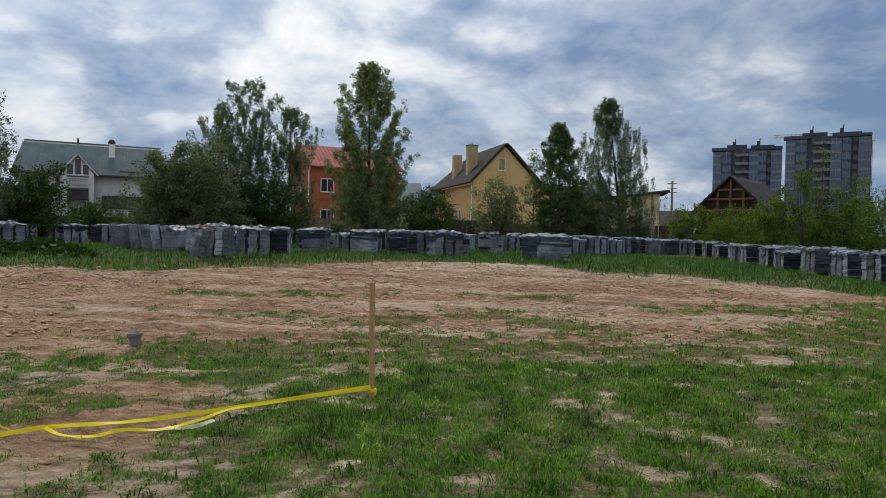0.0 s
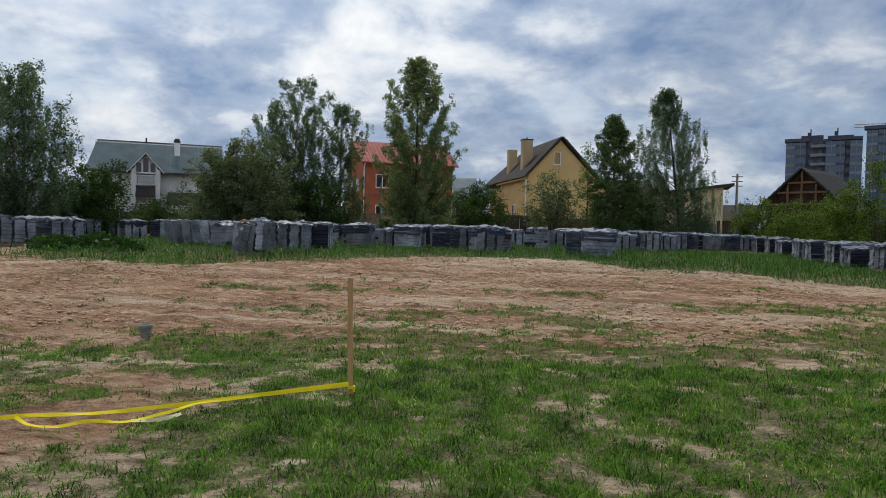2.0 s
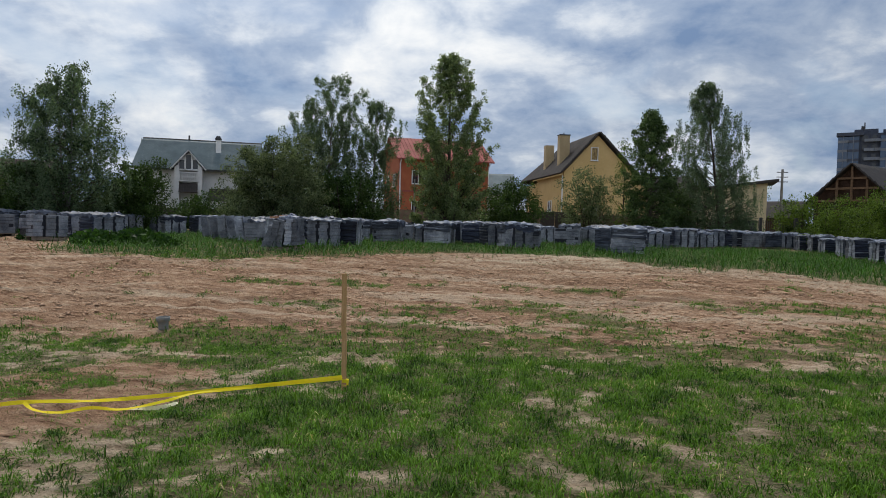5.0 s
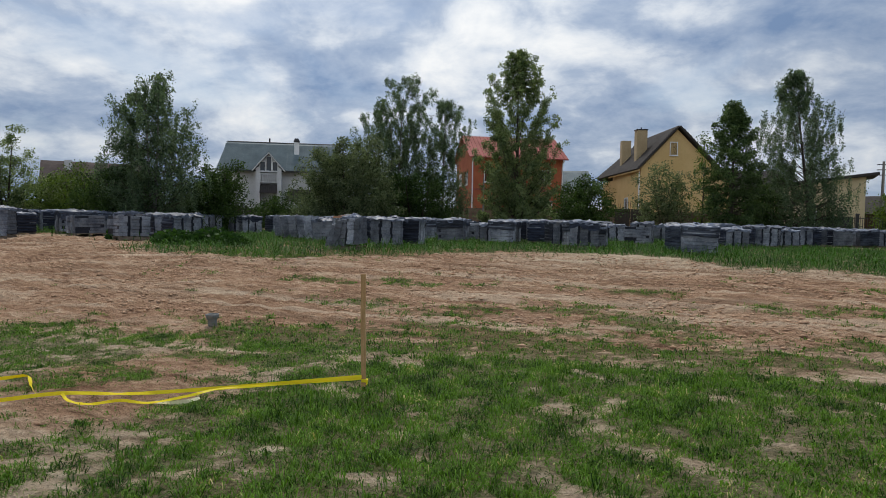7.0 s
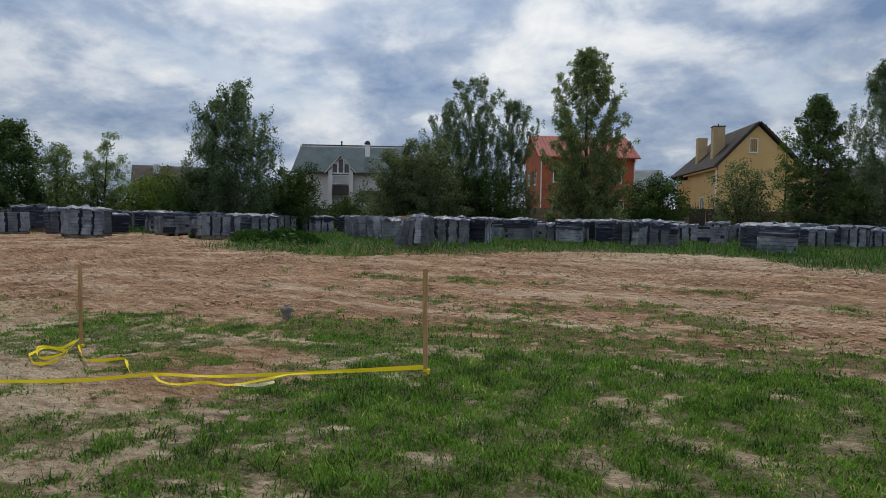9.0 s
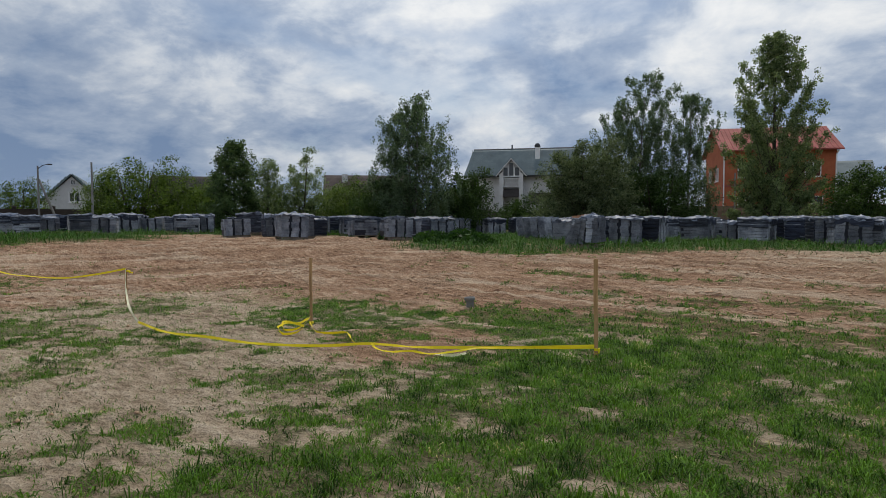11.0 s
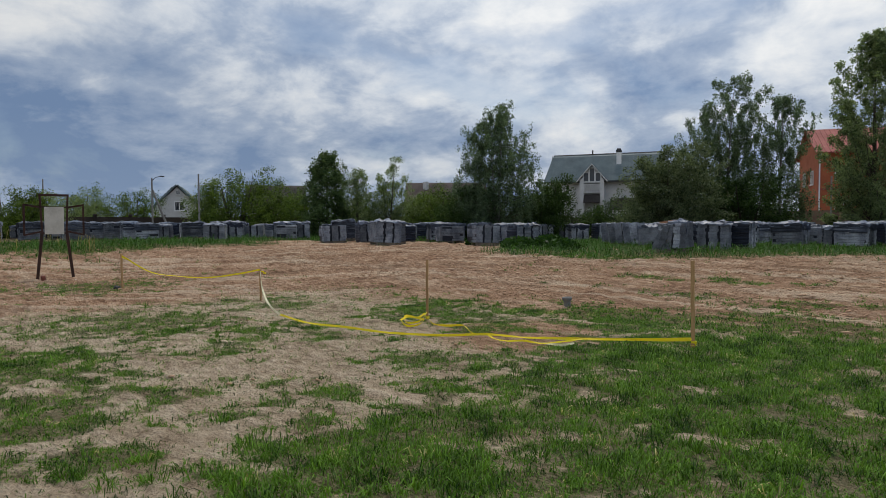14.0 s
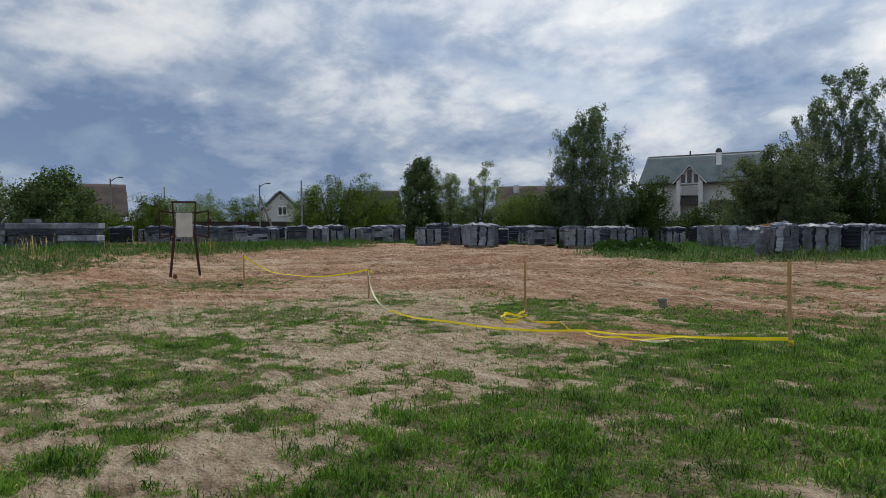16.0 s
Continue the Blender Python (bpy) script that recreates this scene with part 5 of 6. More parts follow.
def slope(a, b, c, d, thick, ribs=0, courses=0):
    """A roof slope from eave a-b to ridge d-c as one folded sheet with tile courses or standing seams, and its underside."""
    a, b, c, d = (Vector(p) for p in (a, b, c, d))
    n = (b - a).cross(d - a).normalized()
    s = Shape()
    if ribs:
        p, q, r, t = a, d, b, c
    else:
        p, q, r, t = a, b, d, c
    line = [(0.0, 0.0)]
    steps = max(ribs, courses)
    for i in range(1, steps):
        u = i / steps
        line += [(u - 0.004, 0.0), (u - 0.003, 0.045), (u + 0.003, 0.045), (u + 0.004, 0.0)] if ribs else [(u - 0.004, 0.10), (u, 0.0)]
    line.append((1.0, 0.0))
    for u, lift in line:
        s.verts += [tuple(p.lerp(r, u) + n * (thick + lift)), tuple(q.lerp(t, u) + n * (thick + lift))]
    for i in range(len(line) - 1):
        k = 2 * i
        s.faces.append((k, k + 1, k + 3, k + 2) if not ribs else (k, k + 2, k + 3, k + 1))
    m, e = len(s.verts), 2 * (len(line) - 1)
    s.verts += [tuple(v) for v in (p, q, r, t)]
    s.faces += [(m, m + 2, m + 3, m + 1), (0, m, m + 1, 1), (e, e + 1, m + 3, m + 2), tuple(range(0, e + 1, 2)) + (m + 2, m), tuple(range(1, e + 2, 2)) + (m + 3, m + 1)]
    return s


def prism(outline, y0, y1):
    """An upright outline in x, z drawn out from y0 to y1."""
    s, n = Shape(), len(outline)
    s.verts = [(x, y0, z) for x, z in outline] + [(x, y1, z) for x, z in outline]
    s.faces = [tuple(range(n)), tuple(range(2 * n - 1, n - 1, -1))]
    s.faces += [(i, i + n, (i + 1) % n + n, (i + 1) % n) for i in range(n)]
    return s


def chimney(parent, x, y, z0, z1, wide, material, cap=True, label="rendered chimney stack"):
    c = part("chimney", Shape().box((x, y, (z0 + z1) / 2), (wide, wide * 0.8, z1 - z0)), material, parent, label)
    if cap:
        part("cap", Shape().box((x, y, z1 + 0.05), (wide + 0.12, wide * 0.8 + 0.12, 0.1)).tube([(x, y, z1 + 0.1), (x, y, z1 + 0.35)], [0.06, 0.06], 6), M_STEEL, c)


def red_house():
    h = thing("red_house", pose(-12.5, 78.5, 0.5, 0, 0, 26), "two-storey orange brick house with red metal roof", "house")
    L, W, E, R = 12.0, 9.5, 8.45, 11.15
    part("wall", Shape().box((0, 0, E / 2), (L - 0.8, W - 0.8, E)), M_REDBRICK, h, "orange-red brick walls")
    part("gable_wall", prism([(-W / 2 + 0.4, E), (W / 2 - 0.4, E), (0, R - 0.3)], -L / 2 + 0.42, L / 2 - 0.42), M_REDBRICK, h, m=pose(0, 0, 0, 0, 0, 90))
    part("roof_slope", slope((-L / 2, -W / 2 - 0.3, E - 0.25), (L / 2, -W / 2 - 0.3, E - 0.25), (L / 2, 0, R), (-L / 2, 0, R), 0.12, 26), M_REDROOF, h, "red seamed metal roof")
    part("roof_slope", slope((L / 2, W / 2 + 0.3, E - 0.25), (-L / 2, W / 2 + 0.3, E - 0.25), (-L / 2, 0, R), (L / 2, 0, R), 0.12, 26), M_REDROOF, h)
    part("floor_band", Shape().box((0, -W / 2 + 0.38, 4.55), (L - 0.7, 0.1, 0.18)), M_REDROOF, h)
    part("gutter", Shape().box((0, -W / 2 - 0.36, E - 0.22), (L, 0.14, 0.12)), M_REDROOF, h)
    for x in (-L / 2 + 0.5, L / 2 - 0.5):
        part("downpipe", Shape().tube([(x, -W / 2 - 0.3, E - 0.3), (x, -W / 2 + 0.3, E - 0.7), (x, -W / 2 + 0.3, 0.2)], [0.07, 0.07, 0.07], 6), M_TRIM, h, "white downpipe")
    for x, z, w in ((-3.3, 6.2, 1.5), (3.3, 6.2, 1.5), (-3.3, 2.6, 1.5), (0.3, 2.6, 1.0), (3.3, 2.6, 2.0)):
        window(h, pose(x, -W / 2 + 0.4, z), w, 1.5, 1)
    for y in (-1.8, 1.8):
        window(h, pose(-L / 2 + 0.4, y, 5.9, 0, 0, -90), 1.1, 1.4, 1)


def yellow_house():
    h = thing("yellow_house", pose(3.2, 69.9, 0.5, 0, 0, 16), "ochre rendered house with steep dark brown roof", "house")
    front = [(0.0, 0.0), (9.3, 0.0), (9.3, 5.2), (3.75, 10.75), (0.0, 6.75)]
    part("wall", prism(front, 0.0, 11.0), M_YELLOW, h, "ochre rendered walls")
    part("roof_slope", slope((-0.45, 17.0, 6.5), (-0.45, -0.5, 6.5), (3.75, -0.5, 11.0), (3.75, 11.5, 11.0), 0.16, 0, 18), M_BROWNROOF, h, "dark brown tiled roof")
    part("roof_slope", slope((9.75, -0.5, 4.9), (9.75, 11.5, 4.9), (3.75, 11.5, 11.0), (3.75, -0.5, 11.0), 0.16, 0, 18), M_BROWNROOF, h)
    part("roof_slope", slope((9.75, 11.4, 4.9), (-0.45, 17.0, 6.4), (3.75, 11.5, 11.0), (3.75, 11.4, 11.0), 0.12), M_BROWNROOF, h)
    part("rear_wall", Shape().box((2.5, 13.2, 3.0), (5.0, 5.2, 6.0)), M_YELLOW, h)
    part("eave_board", Shape().box((-0.35, 5.5, 6.42), (0.1, 12.0, 0.16)), M_YELLOW, h)
    part("downpipe", Shape().tube([(-0.2, -0.1, 6.3), (-0.2, -0.1, 0.2)], [0.07, 0.07], 6), M_TRIM, h)
    window(h, pose(3.35, 0.0, 8.75), 0.75, 1.35, 0)
    window(h, pose(3.0, 0.0, 2.2), 1.5, 1.5, 1)
    window(h, pose(0.0, 5.0, 3.0, 0, 0, -90), 1.3, 1.4, 1)
    chimney(h, 1.0, 3.6, 7.0, 11.1, 1.15, M_TAN, True, "tall ochre rendered chimney")
    chimney(h, 0.9, 9.0, 7.0, 10.6, 1.05, M_TAN, False, "short ochre rendered chimney")


def white_house():
    h = thing("white_house", pose(-35.0, 62.8, 0.5, 0, 0, 26), "white brick house with grey tiled mansard roof", "house")
    L, W, E, R = 12.2, 9.0, 5.6, 8.85
    part("wall", Shape().box((0, 0, E / 2), (L - 0.9, W - 0.9, E)), M_WHITEWALL, h, "white brick walls")
    part("gable_wall", prism([(-W / 2 + 0.5, E), (W / 2 - 0.5, E), (1.6, R - 0.3), (-1.6, R - 0.3)], -L / 2 + 0.5, L / 2 - 0.5), M_WHITEWALL, h, m=pose(0, 0, 0, 0, 0, 90))
    part("roof_slope", slope((-L / 2, -W / 2 - 0.35, E + 0.05), (L / 2, -W / 2 - 0.35, E + 0.05), (L / 2, -1.0, R), (-L / 2 + 0.5, -1.0, R), 0.12, 0, 12), M_GREYROOF, h, "grey-green metal tile roof")
    for k in range(1, 30):
        u = k / 30
        x = -L / 2 + L * u
        seam = Vector((0, -1.0 + W / 2 + 0.35, R - E - 0.05))
        m = Matrix.Translation(Vector((x, -W / 2 - 0.35, E + 0.05)) + seam / 2 + Vector((0, -0.08, 0.14))) @ seam.to_track_quat("Y", "Z").to_matrix().to_4x4()
        if abs(x + 0.9) > 1.6:
            part("tile_rib", Shape().box((0, 0, 0), (0.05, seam.length * 0.99, 0.02), m), M_GREYROOF, h)
    part("roof_slope", slope((L / 2, W / 2 + 0.35, E + 0.05), (-L / 2, W / 2 + 0.35, E + 0.05), (-L / 2 + 0.5, -1.0, R), (L / 2, -1.0, R), 0.12, 0, 12), M_GREYROOF, h)
    part("ridge_cap", Shape().tube([(-L / 2 + 0.5, -1.0, R + 0.1), (L / 2, -1.0, R + 0.1)], [0.1, 0.1], 6), M_BROWNROOF, h)
    part("gutter", Shape().box((0, -W / 2 - 0.42, E + 0.04), (L, 0.14, 0.12)), M_STEEL, h)
    # projecting gabled bay with loggia
    bx, by = -0.9, -W / 2 - 0.2
    part("bay_wall", prism([(bx - 1.28, 0), (bx - 0.86, 0), (bx - 0.86, 6.15), (bx - 1.28, 5.85)], by - 0.6, by + 1.2), M_WHITEWALL, h)
    part("bay_wall", prism([(bx + 0.86, 0), (bx + 1.28, 0), (bx + 1.28, 5.85), (bx + 0.86, 6.15)], by - 0.6, by + 1.2), M_WHITEWALL, h)
    part("bay_back", Shape().box((bx, by + 0.6, 2.4), (1.72, 0.2, 4.8)), M_WHITEWALL, h)
    lattice = Shape()
    for i in range(8):
        lattice.box((bx - 0.8 + 0.228 * i, by - 0.5, 4.9), (0.12, 0.12, 0.9))
    for z in (4.5, 4.9, 5.35):
        lattice.box((bx, by - 0.5, z), (1.72, 0.14, 0.1))
    part("balcony_lattice", lattice, M_WHITEWALL, h, "white pierced brick balustrade")
    part("awning", slope((bx - 0.86, by - 1.0, 3.35), (bx + 0.86, by - 1.0, 3.35), (bx + 0.86, by - 0.3, 4.25), (bx - 0.86, by - 0.3, 4.25), 0.06, 8), M_BROWNROOF, h, "dark sloping awning")
    g = part("dormer_gable", prism([(bx - 1.0, 5.5), (bx + 1.0, 5.5), (bx + 1.0, 6.4), (bx, 7.3), (bx - 1.0, 6.4)], by - 0.35, by + 2.6), M_WHITEWALL, h)
    for k, hh in ((-0.62, 0.95), (0.0, 1.45), (0.62, 0.95)):
        window(g, pose(bx + k, by - 0.37, 5.65 + hh / 2), 0.52, hh, 0)
    part("dormer_roof", slope((bx - 1.65, by - 0.7, 5.6), (bx, by - 0.7, 7.5), (bx, by + 3.2, 7.5), (bx - 1.65, by + 3.2, 5.6), 0.1), M_GREYROOF, h)
    part("dormer_roof", slope((bx, by - 0.7, 7.5), (bx + 1.65, by - 0.7, 5.6), (bx + 1.65, by + 3.2, 5.6), (bx, by + 3.2, 7.5), 0.1), M_GREYROOF, h)
    for k in (-1, 1):
        m = Matrix.Translation((bx + k * 0.82, by - 0.72, 6.55)) @ Matrix.Rotation(k * math.atan2(1.9, 1.65), 4, "Y")
        part("bargeboard", Shape().box((0, 0, 0), (2.5, 0.08, 0.12), m), M_WHITEWALL, h)
    part("porch_roof", slope((1.0, by - 1.6, 2.55), (L / 2 - 0.2, by - 1.6, 2.55), (L / 2 - 0.2, by + 0.1, 3.75), (1.0, by + 0.1, 3.75), 0.1, 14), M_BROWNROOF, h, "dark porch roof")
    part("porch_wall", Shape().box((3.8, by - 0.9, 1.25), (5.2, 1.0, 2.5)), M_WHITEWALL, h)
    window(h, pose(3.6, by - 1.4, 1.6), 2.6, 1.3, 2)
    window(h, pose(-4.6, -W / 2 + 0.45, 2.4), 1.3, 1.5, 1)
    window(h, pose(bx, by + 0.5, 1.7), 1.4, 2.0, 1)
    chimney(h, 1.75, -2.6, 6.5, 8.95, 0.5, M_WHITE, True, "white chimney with dark cowl")
    part("cowl", Shape().box((1.75, -2.6, 9.2), (0.66, 0.6, 0.3), None, 0.5), M_STEEL, h)
    part("snow_guard", Shape().box((3.8, -W / 2 - 0.05, E + 0.5), (2.8, 0.06, 0.2)), M_STEEL, h)
    part("vent_pipe", Shape().tube([(-1.2, -1.0, R), (-1.2, -1.0, R + 0.6)], [0.09, 0.09], 6), M_STEEL, h)


def gable_shed(name, label, x, y, turn, L, W, E, R, wall, roof, z=0.5, win=(), over=0.4):
    """A plain gabled building with its gable end to the front."""
    h = thing(name, pose(x, y, z, 0, 0, turn), label, "house")
    part("wall", prism([(-W / 2, 0), (W / 2, 0), (W / 2, E), (0, R - 0.15), (-W / 2, E)], 0, L), wall, h)
    k = over * (R - E) / (W / 2)
    part("roof_slope", slope((-W / 2 - over, L + over, E - k), (-W / 2 - over, -over, E - k), (0, -over, R), (0, L + over, R), 0.14, 0, 9), roof, h)
    part("roof_slope", slope((W / 2 + over, -over, E - k), (W / 2 + over, L + over, E - k), (0, L + over, R), (0, -over, R), 0.14, 0, 9), roof, h)
    for wx, wz, ww, wh in win:
        window(h, pose(wx, 0, wz), ww, wh, 1)
    return h


red_house()
yellow_house()
white_house()
timber = gable_shed("timber_house", "dark timber house with open gabled front", 37.4, 81.9, -44, 10.0, 8.6, 4.9, 9.1, M_DARKWOOD, M_BROWNROOF, 0.3, (), 0.9)
for z, w in ((4.75, 8.4), (6.2, 5.6), (7.4, 3.2)):
    part("gable_beam", Shape().box((0, -0.55, z), (w, 0.22, 0.24)), M_TIMBER, timber, "brown timber beam")
for x, h in ((-1.6, 2.4), (0.0, 4.0), (1.6, 2.4)):
    part("gable_post", Shape().box((x, -0.5, 4.8 + h / 2), (0.22, 0.2, h)), M_TIMBER, timber, "brown timber post")
gable_shed("white_cottage", "small white gabled house with grey roof", -62.6, 25.5, 62, 8.0, 4.9, 2.6, 5.1, M_WHITEWALL, M_GREYROOF, 0.7, ((0.2, 3.0, 0.9, 0.9), (0.1, 4.4, 0.35, 0.4)), 0.3)
gable_shed("brown_roof_house", "low house with faded brown roof", -55.8, 51.8, -45, 9.0, 8.0, 2.8, 6.2, M_DARKWOOD, M_ROOFRED, 0.6, (), 0.5)
gable_shed("grey_roof_house", "house with dark grey roof among trees", -63.0, 34.0, -32, 5.6, 7.0, 2.8, 5.4, M_WHITEWALL, M_BROWNROOF, 0.7, (), 0.5)
gable_shed("old_house", "old house with weathered grey roof", -67.0, 3.0, -7, 7.5, 6.0, 2.6, 5.4, M_WHITEWALL, M_ROOFRED, 0.7, (), 0.4)
gable_shed("green_roof_house", "distant house with grey-green roof", -4.0, 96.0, 100, 12.0, 9.0, 5.4, 8.3, M_WHITEWALL, M_GREYROOF, 0.5, (), 0.4)
gable_shed("far_house", "distant house with dark roof", 19.0, 84.0, 95, 9.0, 8.0, 4.6, 7.4, M_CREAM, M_BROWNROOF, 0.4, (), 0.4)
gable_shed("low_house", "low house with green roof behind a shed", 31.0, 80.0, 60, 6.0, 6.0, 2.6, 4.4, M_DARKWOOD, M_BROWNROOF, 0.3, (), 0.4)
c = thing("brick_chimney", pose(-53.6, 52.4, 6.0), "pale brick chimney on a brown roof", "chimney")
part("stack", Shape().box((0, 0, 0.45), (0.5, 0.5, 1.0)), M_WHITEWALL, c)


def lean_to(x, y, turn):
    h = thing("cream_shed", pose(x, y, 0.3, 0, 0, turn), "cream rendered shed with sloping flat roof", "shed")
    part("wall", prism([(-7, 0), (0, 0), (0, 5.85), (-7, 5.0)], 0, 6), M_CREAM, h)
    part("roof", prism([(-7.4, 4.98), (1.0, 6.0), (1.0, 6.25), (-7.4, 5.23)], -0.7, 6.5), M_BROWNROOF, h, "dark sloping flat roof")
    part("garage_door", Shape().box((-2.3, -0.04, 1.0), (2.8, 0.08, 2.0)), M_STEEL, h, "dark garage door")
    part("door_post", Shape().box((-4.0, -0.05, 1.3), (0.3, 0.1, 2.6)), M_TRIM, h)


lean_to(23.6, 69.0, -14)


# ---- fences, gate, poles ----
def fence_run(name, label, x0, y0, x1, y1, panel, tall, material, bars=False, caps=True):
    n = max(1, round(math.hypot(x1 - x0, y1 - y0) / panel))
    turn = math.degrees(math.atan2(y1 - y0, x1 - x0))
    f = thing(name, pose(x0, y0, float(land(x0, y0)), 0, 0, turn), label, "fence")
    length = math.hypot(x1 - x0, y1 - y0) / n
    post = Shape().box((0, 0, (tall + 0.15) / 2), (0.22, 0.22, tall + 0.15)).box((0, 0, tall + 0.18), (0.3, 0.3, 0.08), None, 0.4).mesh("post", material)
    s = Shape()
    if bars:
        s.box((0, 0, 0.3), (length - 0.24, 0.12, 0.6))
        for k in range(int(length / 0.16)):
            s.box((-length / 2 + 0.2 + 0.16 * k, 0, 0.6 + (tall - 0.6) / 2), (0.03, 0.03, tall - 0.6))
        s.box((0, 0, tall - 0.15), (length - 0.24, 0.04, 0.05))
    else:
        for k in range(4):
            s.box((0, 0, tall * (k + 0.5) / 4), (length - 0.24, 0.10, tall / 4 - 0.02))
        s.box((0, 0, tall / 2), (length - 0.24, 0.07, tall))
    panel_mesh = s.mesh("panel", material)
    for k in range(n):
        part("panel", panel_mesh, None, f, m=pose(length * (k + 0.5), 0, 0))
    for k in range(n + 1):
        part("post", post, None, f, m=pose(length * k, 0, 0))


fence_run("brick_fence", "brown brick fence with posts", -15.0, 54.0, 0.6, 56.3, 2.6, 2.0, M_BRICKFENCE)
fence_run("brick_fence", "brown brick fence with posts", 3.6, 56.4, 13.6, 56.1, 2.5, 1.9, M_BRICKFENCE)
fence_run("iron_fence", "thin iron railing fence on a low plinth", 13.6, 56.1, 24.0, 55.0, 2.4, 1.8, M_STEEL, True)
fence_run("timber_fence", "dark brown board fence", -28.5, 46.0, -15.2, 54.0, 2.5, 1.6, M_FENCE)
fence_run("timber_fence", "dark brown board fence", -47.5, 28.5, -28.7, 45.8, 2.5, 1.6, M_FENCE)
fence_run("timber_fence", "dark brown board fence", -50.0, 4.0, -47.6, 28.2, 2.5, 1.5, M_FENCE)
fence_run("timber_fence", "dark brown board fence", 24.0, 55.0, 32.0, 40.0, 2.5, 1.6, M_FENCE)


def gate(x, y):
    g = thing("metal_gate", pose(x, y, float(land(x, y)), 0, 0, 0), "dark brown sheet metal gate with spiked top", "gate")
    for k in (-1, 1):
        part("leaf", Shape().box((k * 0.65, 0, 1.05), (1.28, 0.06, 2.1)), M_FENCE, g)
        part("post", Shape().box((k * 1.42, 0, 1.25), (0.24, 0.24, 2.5)), M_BRICKFENCE, g)
    s = Shape()
    for k in range(13):
        s.box((-1.2 + 0.2 * k, 0, 2.1 + 0.2 + 0.1 * math.sin(math.pi * k / 12)), (0.025, 0.025, 0.4 + 0.2 * math.sin(math.pi * k / 12)))
    part("spikes", s, M_STEEL, g)
    s = Shape()
    for k in range(9):
        s.box((-2.9 + 0.17 * k, 0, 2.35), (0.025, 0.025, 0.6 - 0.1 * math.sin(math.pi * k / 8)))
    part("side_railing", s, M_STEEL, g)


gate(2.1, 56.2)


def pole(x, y, top, label, lamp=False, brace=False, arms=False, r=0.07, name="utility_pole"):
    b = float(height(x, y)) - 0.1
    h = top - b
    t = thing(name, pose(x, y, b), label, "pole")
    part("shaft", Shape().tube([(0, 0, 0), (0, 0, h)], [r, r * 0.7], 8), M_POLE, t)
    if lamp:
        part("lamp_arm", Shape().tube([(0, 0, h - 0.2), (0.1, 0.25, h + 0.05), (0.2, 0.5, h + 0.12)], [0.025, 0.025, 0.025], 5), M_STEEL, t)
        part("lamp_head", Shape().box((0.25, 0.62, h + 0.13), (0.18, 0.3, 0.08), None, 0.3), M_STEEL, t, "street lamp head")
    if brace:
        part("brace", Shape().tube([(0.05, 0.02, h * 0.8), (0.7, 1.1, 0)], [0.07, 0.08], 7), M_POLE, t)
    if arms:
        for k in range(3):
            part("crossarm", Shape().box((0, 0, h - 0.3 - 0.5 * k), (1.1, 0.08, 0.08)), M_STEEL, t)


pole(-46.5, 6.15, 5.2, "grey pole with a street lamp", True)
pole(-55.6, 11.9, 5.4, "thin grey utility pole")
pole(-43.9, 15.9, 5.0, "leaning grey pole with brace and lamp", True, True)
pole(-40.8, 17.9, 5.2, "slim pale utility pole", r=0.08)
pole(25.5, 70.5, 7.7, "dark utility pole with crossarms", arms=True, r=0.16)
pole(25.1, 37.4, 5.3, "grey concrete pole among saplings")
pole(-7.45, 41.5, 4.3, "slim lamp post in front of a brick house", r=0.07, name="lamp_post")


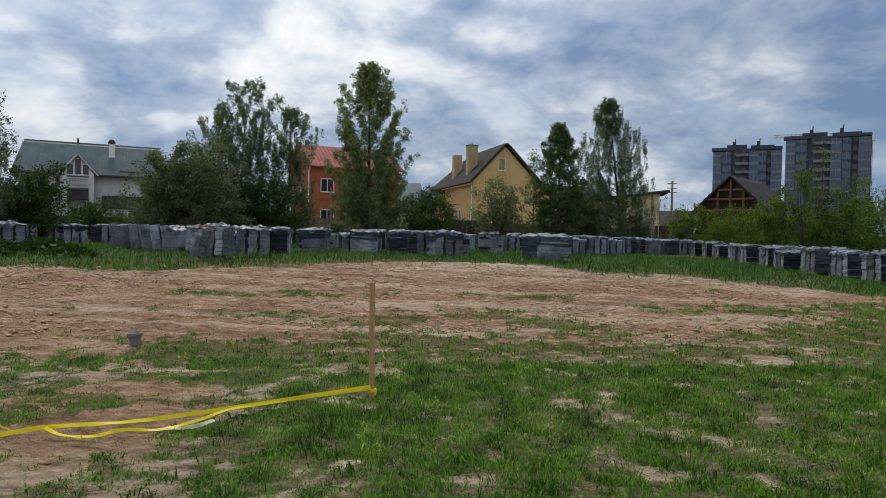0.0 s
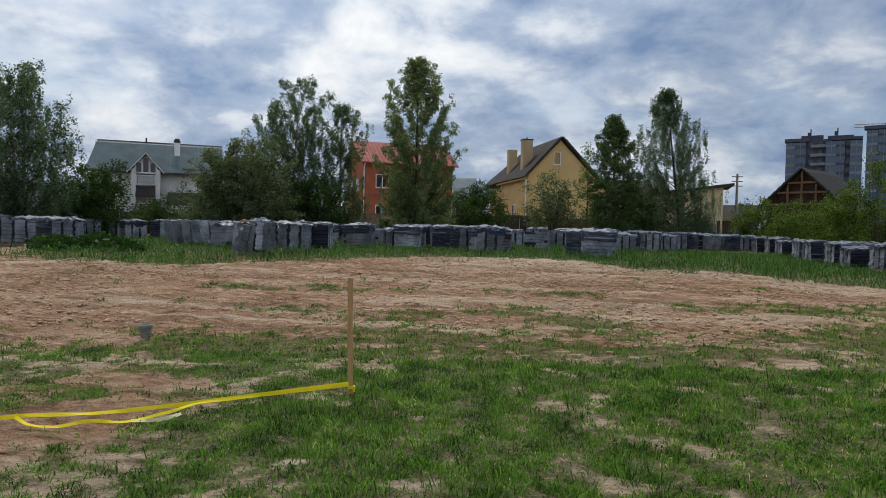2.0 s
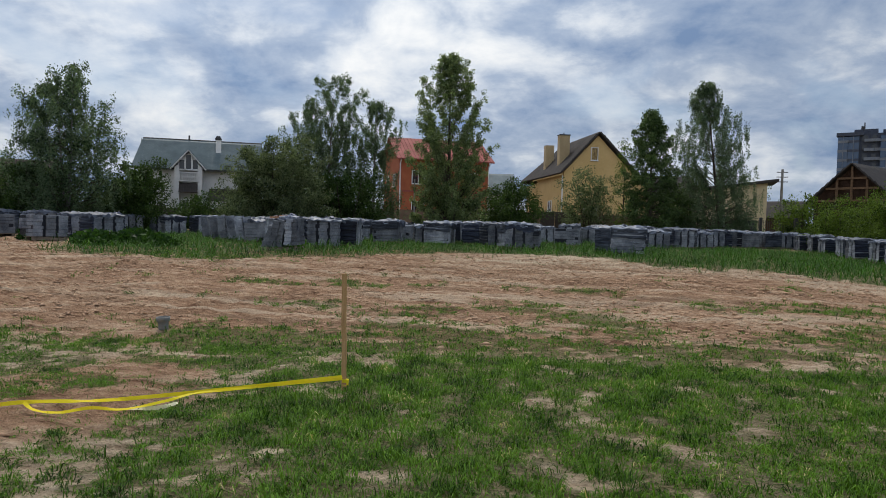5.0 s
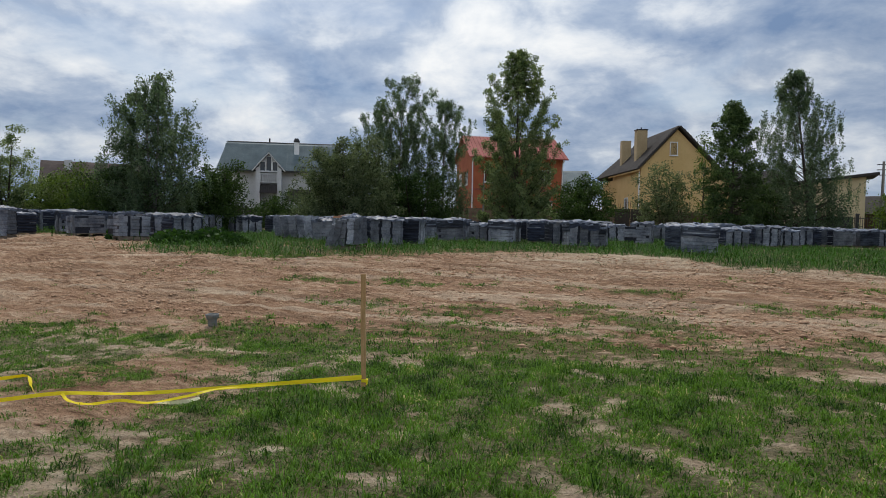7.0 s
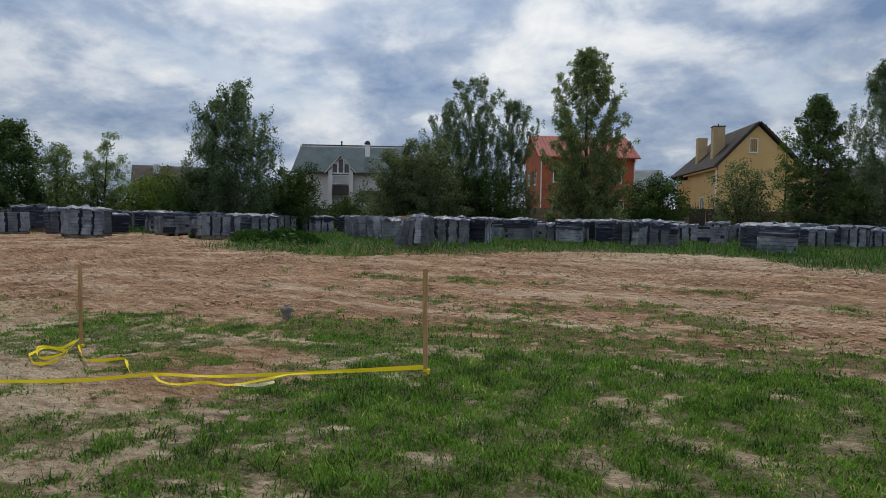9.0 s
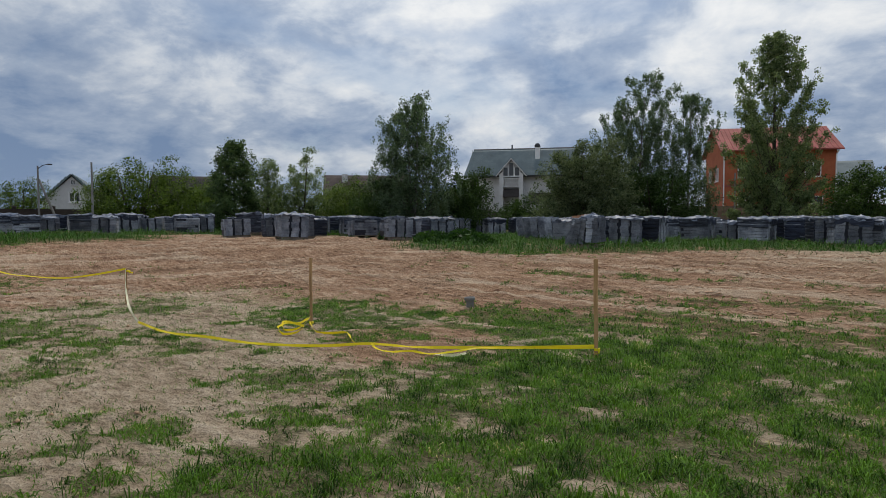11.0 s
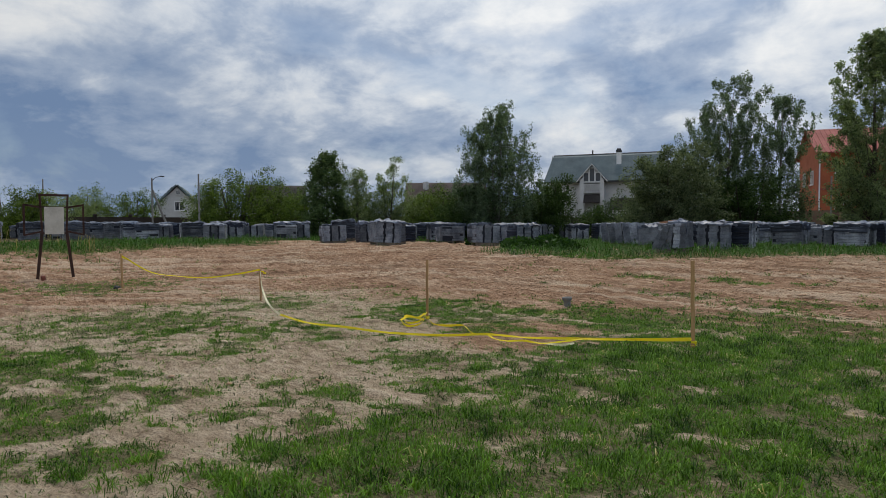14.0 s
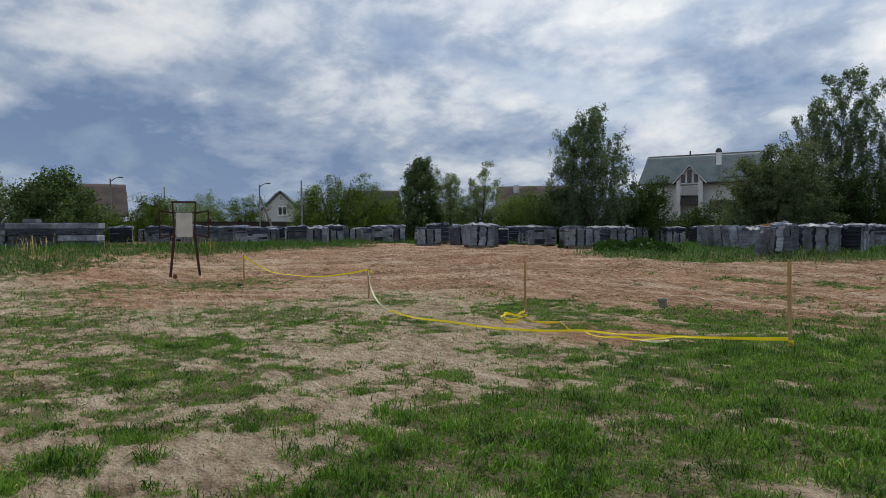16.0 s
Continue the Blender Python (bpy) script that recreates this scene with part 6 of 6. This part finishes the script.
# ---- far high-rises and crane ----
def tower(x, y, turn, storeys, label, wide=26.0, deep=20.0, lift=3.1):
    t = thing("apartment_tower", pose(x, y, 0, 0, 0, turn), label, "apartment tower", "apartment towers")
    H = storeys * lift
    part("core", Shape().box((0, 0, H / 2), (wide, deep, H)).box((-wide * 0.16, 0, H + 0.9), (wide * 0.3, deep * 0.6, 1.8)).box((wide * 0.22, 0, H + 0.7), (wide * 0.34, deep * 0.6, 1.4)), M_TOWER, t, "dark grey panel walls")
    part("parapet", Shape().box((-wide * 0.36, -deep / 2, H - 0.2), (wide * 0.34, 3.4, 1.2)), M_TOWER, t)
    part("parapet", Shape().box((wide * 0.30, -deep / 2, H - 0.2), (wide * 0.40, 3.0, 1.0)), M_TOWER, t)
    for k, (px, pw) in enumerate(((-wide * 0.44, 3.2), (-wide * 0.31, 3.4), (wide * 0.10, 3.4), (wide * 0.22, 2.6), (wide * 0.42, 3.6))):
        bay = part("glazed_bay", Shape().box((px, -deep / 2 - 0.7, H / 2 - 0.5), (pw, 1.4, H - 1.2)), M_TOWERGLASS, t, "bluish glazed balcony bay")
        band = Shape().box((0, 0, 0), (pw + 0.06, 1.5, 0.9)).mesh("parapet_band", M_TOWERLIGHT if k % 2 == 0 else M_TOWER)
        for i in range(storeys):
            part("parapet_band", band, None, bay, m=pose(px, -deep / 2 - 0.74, i * lift + 0.5))
        part("mullion", Shape().box((px, -deep / 2 - 1.46, H / 2), (0.18, 0.1, H - 1.5)), M_TOWERLIGHT, bay)
    pane = Shape().box((0, 0, 0), (1.5, 0.3, 1.7)).mesh("window", M_PANE)
    ledge = Shape().box((0, 0, 0), (3.0, 1.3, 0.35)).box((0, -0.6, 0.5), (3.0, 0.1, 0.7)).mesh("balcony", M_TOWERLIGHT)
    for i in range(max(2, storeys - 8), storeys):
        z = i * lift + 1.6
        for px in (-wide * 0.17, -wide * 0.05, wide * 0.32):
            part("window", pane, None, t, m=pose(px, -deep / 2 - 0.05, z))
        for px in (-wide * 0.11, wide * 0.02):
            part("balcony", ledge, None, t, m=pose(px, -deep / 2 - 0.6, z - 1.2))
        for py in (-deep * 0.3, 0.0, deep * 0.3):
            part("window", pane, None, t, m=pose(-wide / 2 - 0.05, py, z, 0, 0, 90))
    for px in (-wide * 0.2, wide * 0.16):
        part("roof_vent", Shape().box((px, -2, H + 2.4), (1.2, 1.2, 1.4)).tube([(px + 0.4, -2, H + 3), (px + 0.4, -2, H + 4.4)], [0.2, 0.2], 6), M_STEEL, t)
    return t


tower(118.2, 246.6, -26, 11, "dark grey apartment tower with glazed corner bays", 23.5, 12.0, 3.25)
tower(141.6, 233.6, -32, 12, "dark grey apartment tower with tall piers", 26.5, 12.0, 3.25)
tower(176.0, 218.0, -38, 12, "unfinished dark apartment tower", 30.0, 20.0, 3.15)


def crane(x, y, turn, tall, jib):
    t = thing("tower_crane", pose(x, y, 0, 0, 0, turn), "yellow tower crane over unfinished towers", "crane")
    s = Shape()
    for sx in (-0.8, 0.8):
        for sy in (-0.8, 0.8):
            s.box((sx, sy, tall / 2), (0.2, 0.2, tall))
    for k in range(int(tall / 2)):
        s.box((0, -0.8, 2 * k + 1), (0.12, 0.12, 2.4), pose(0, 0, 0) @ Matrix.Translation((0, 0, 0)))
    part("mast", s, M_CRANE, t)
    s = Shape()
    for dz in (0, 1.1):
        s.box((-jib / 2, 0, tall + dz), (jib, 0.25, 0.2))
    for k in range(int(jib / 1.6)):
        s.box((-1.6 * k - 0.8, 0, tall + 0.55), (0.12, 0.12, 1.5), Matrix.Translation((-1.6 * k - 0.8, 0, tall + 0.55)) @ Matrix.Rotation(radians(45), 4, "Y") @ Matrix.Translation((1.6 * k + 0.8, 0, -tall - 0.55)))
    part("jib", s, M_CRANE, t)
    part("cab", Shape().box((0.8, -1.2, tall - 1.2), (1.6, 1.6, 2.0)), M_WHITE, t)


crane(168.0, 250.0, -18, 43, 34)
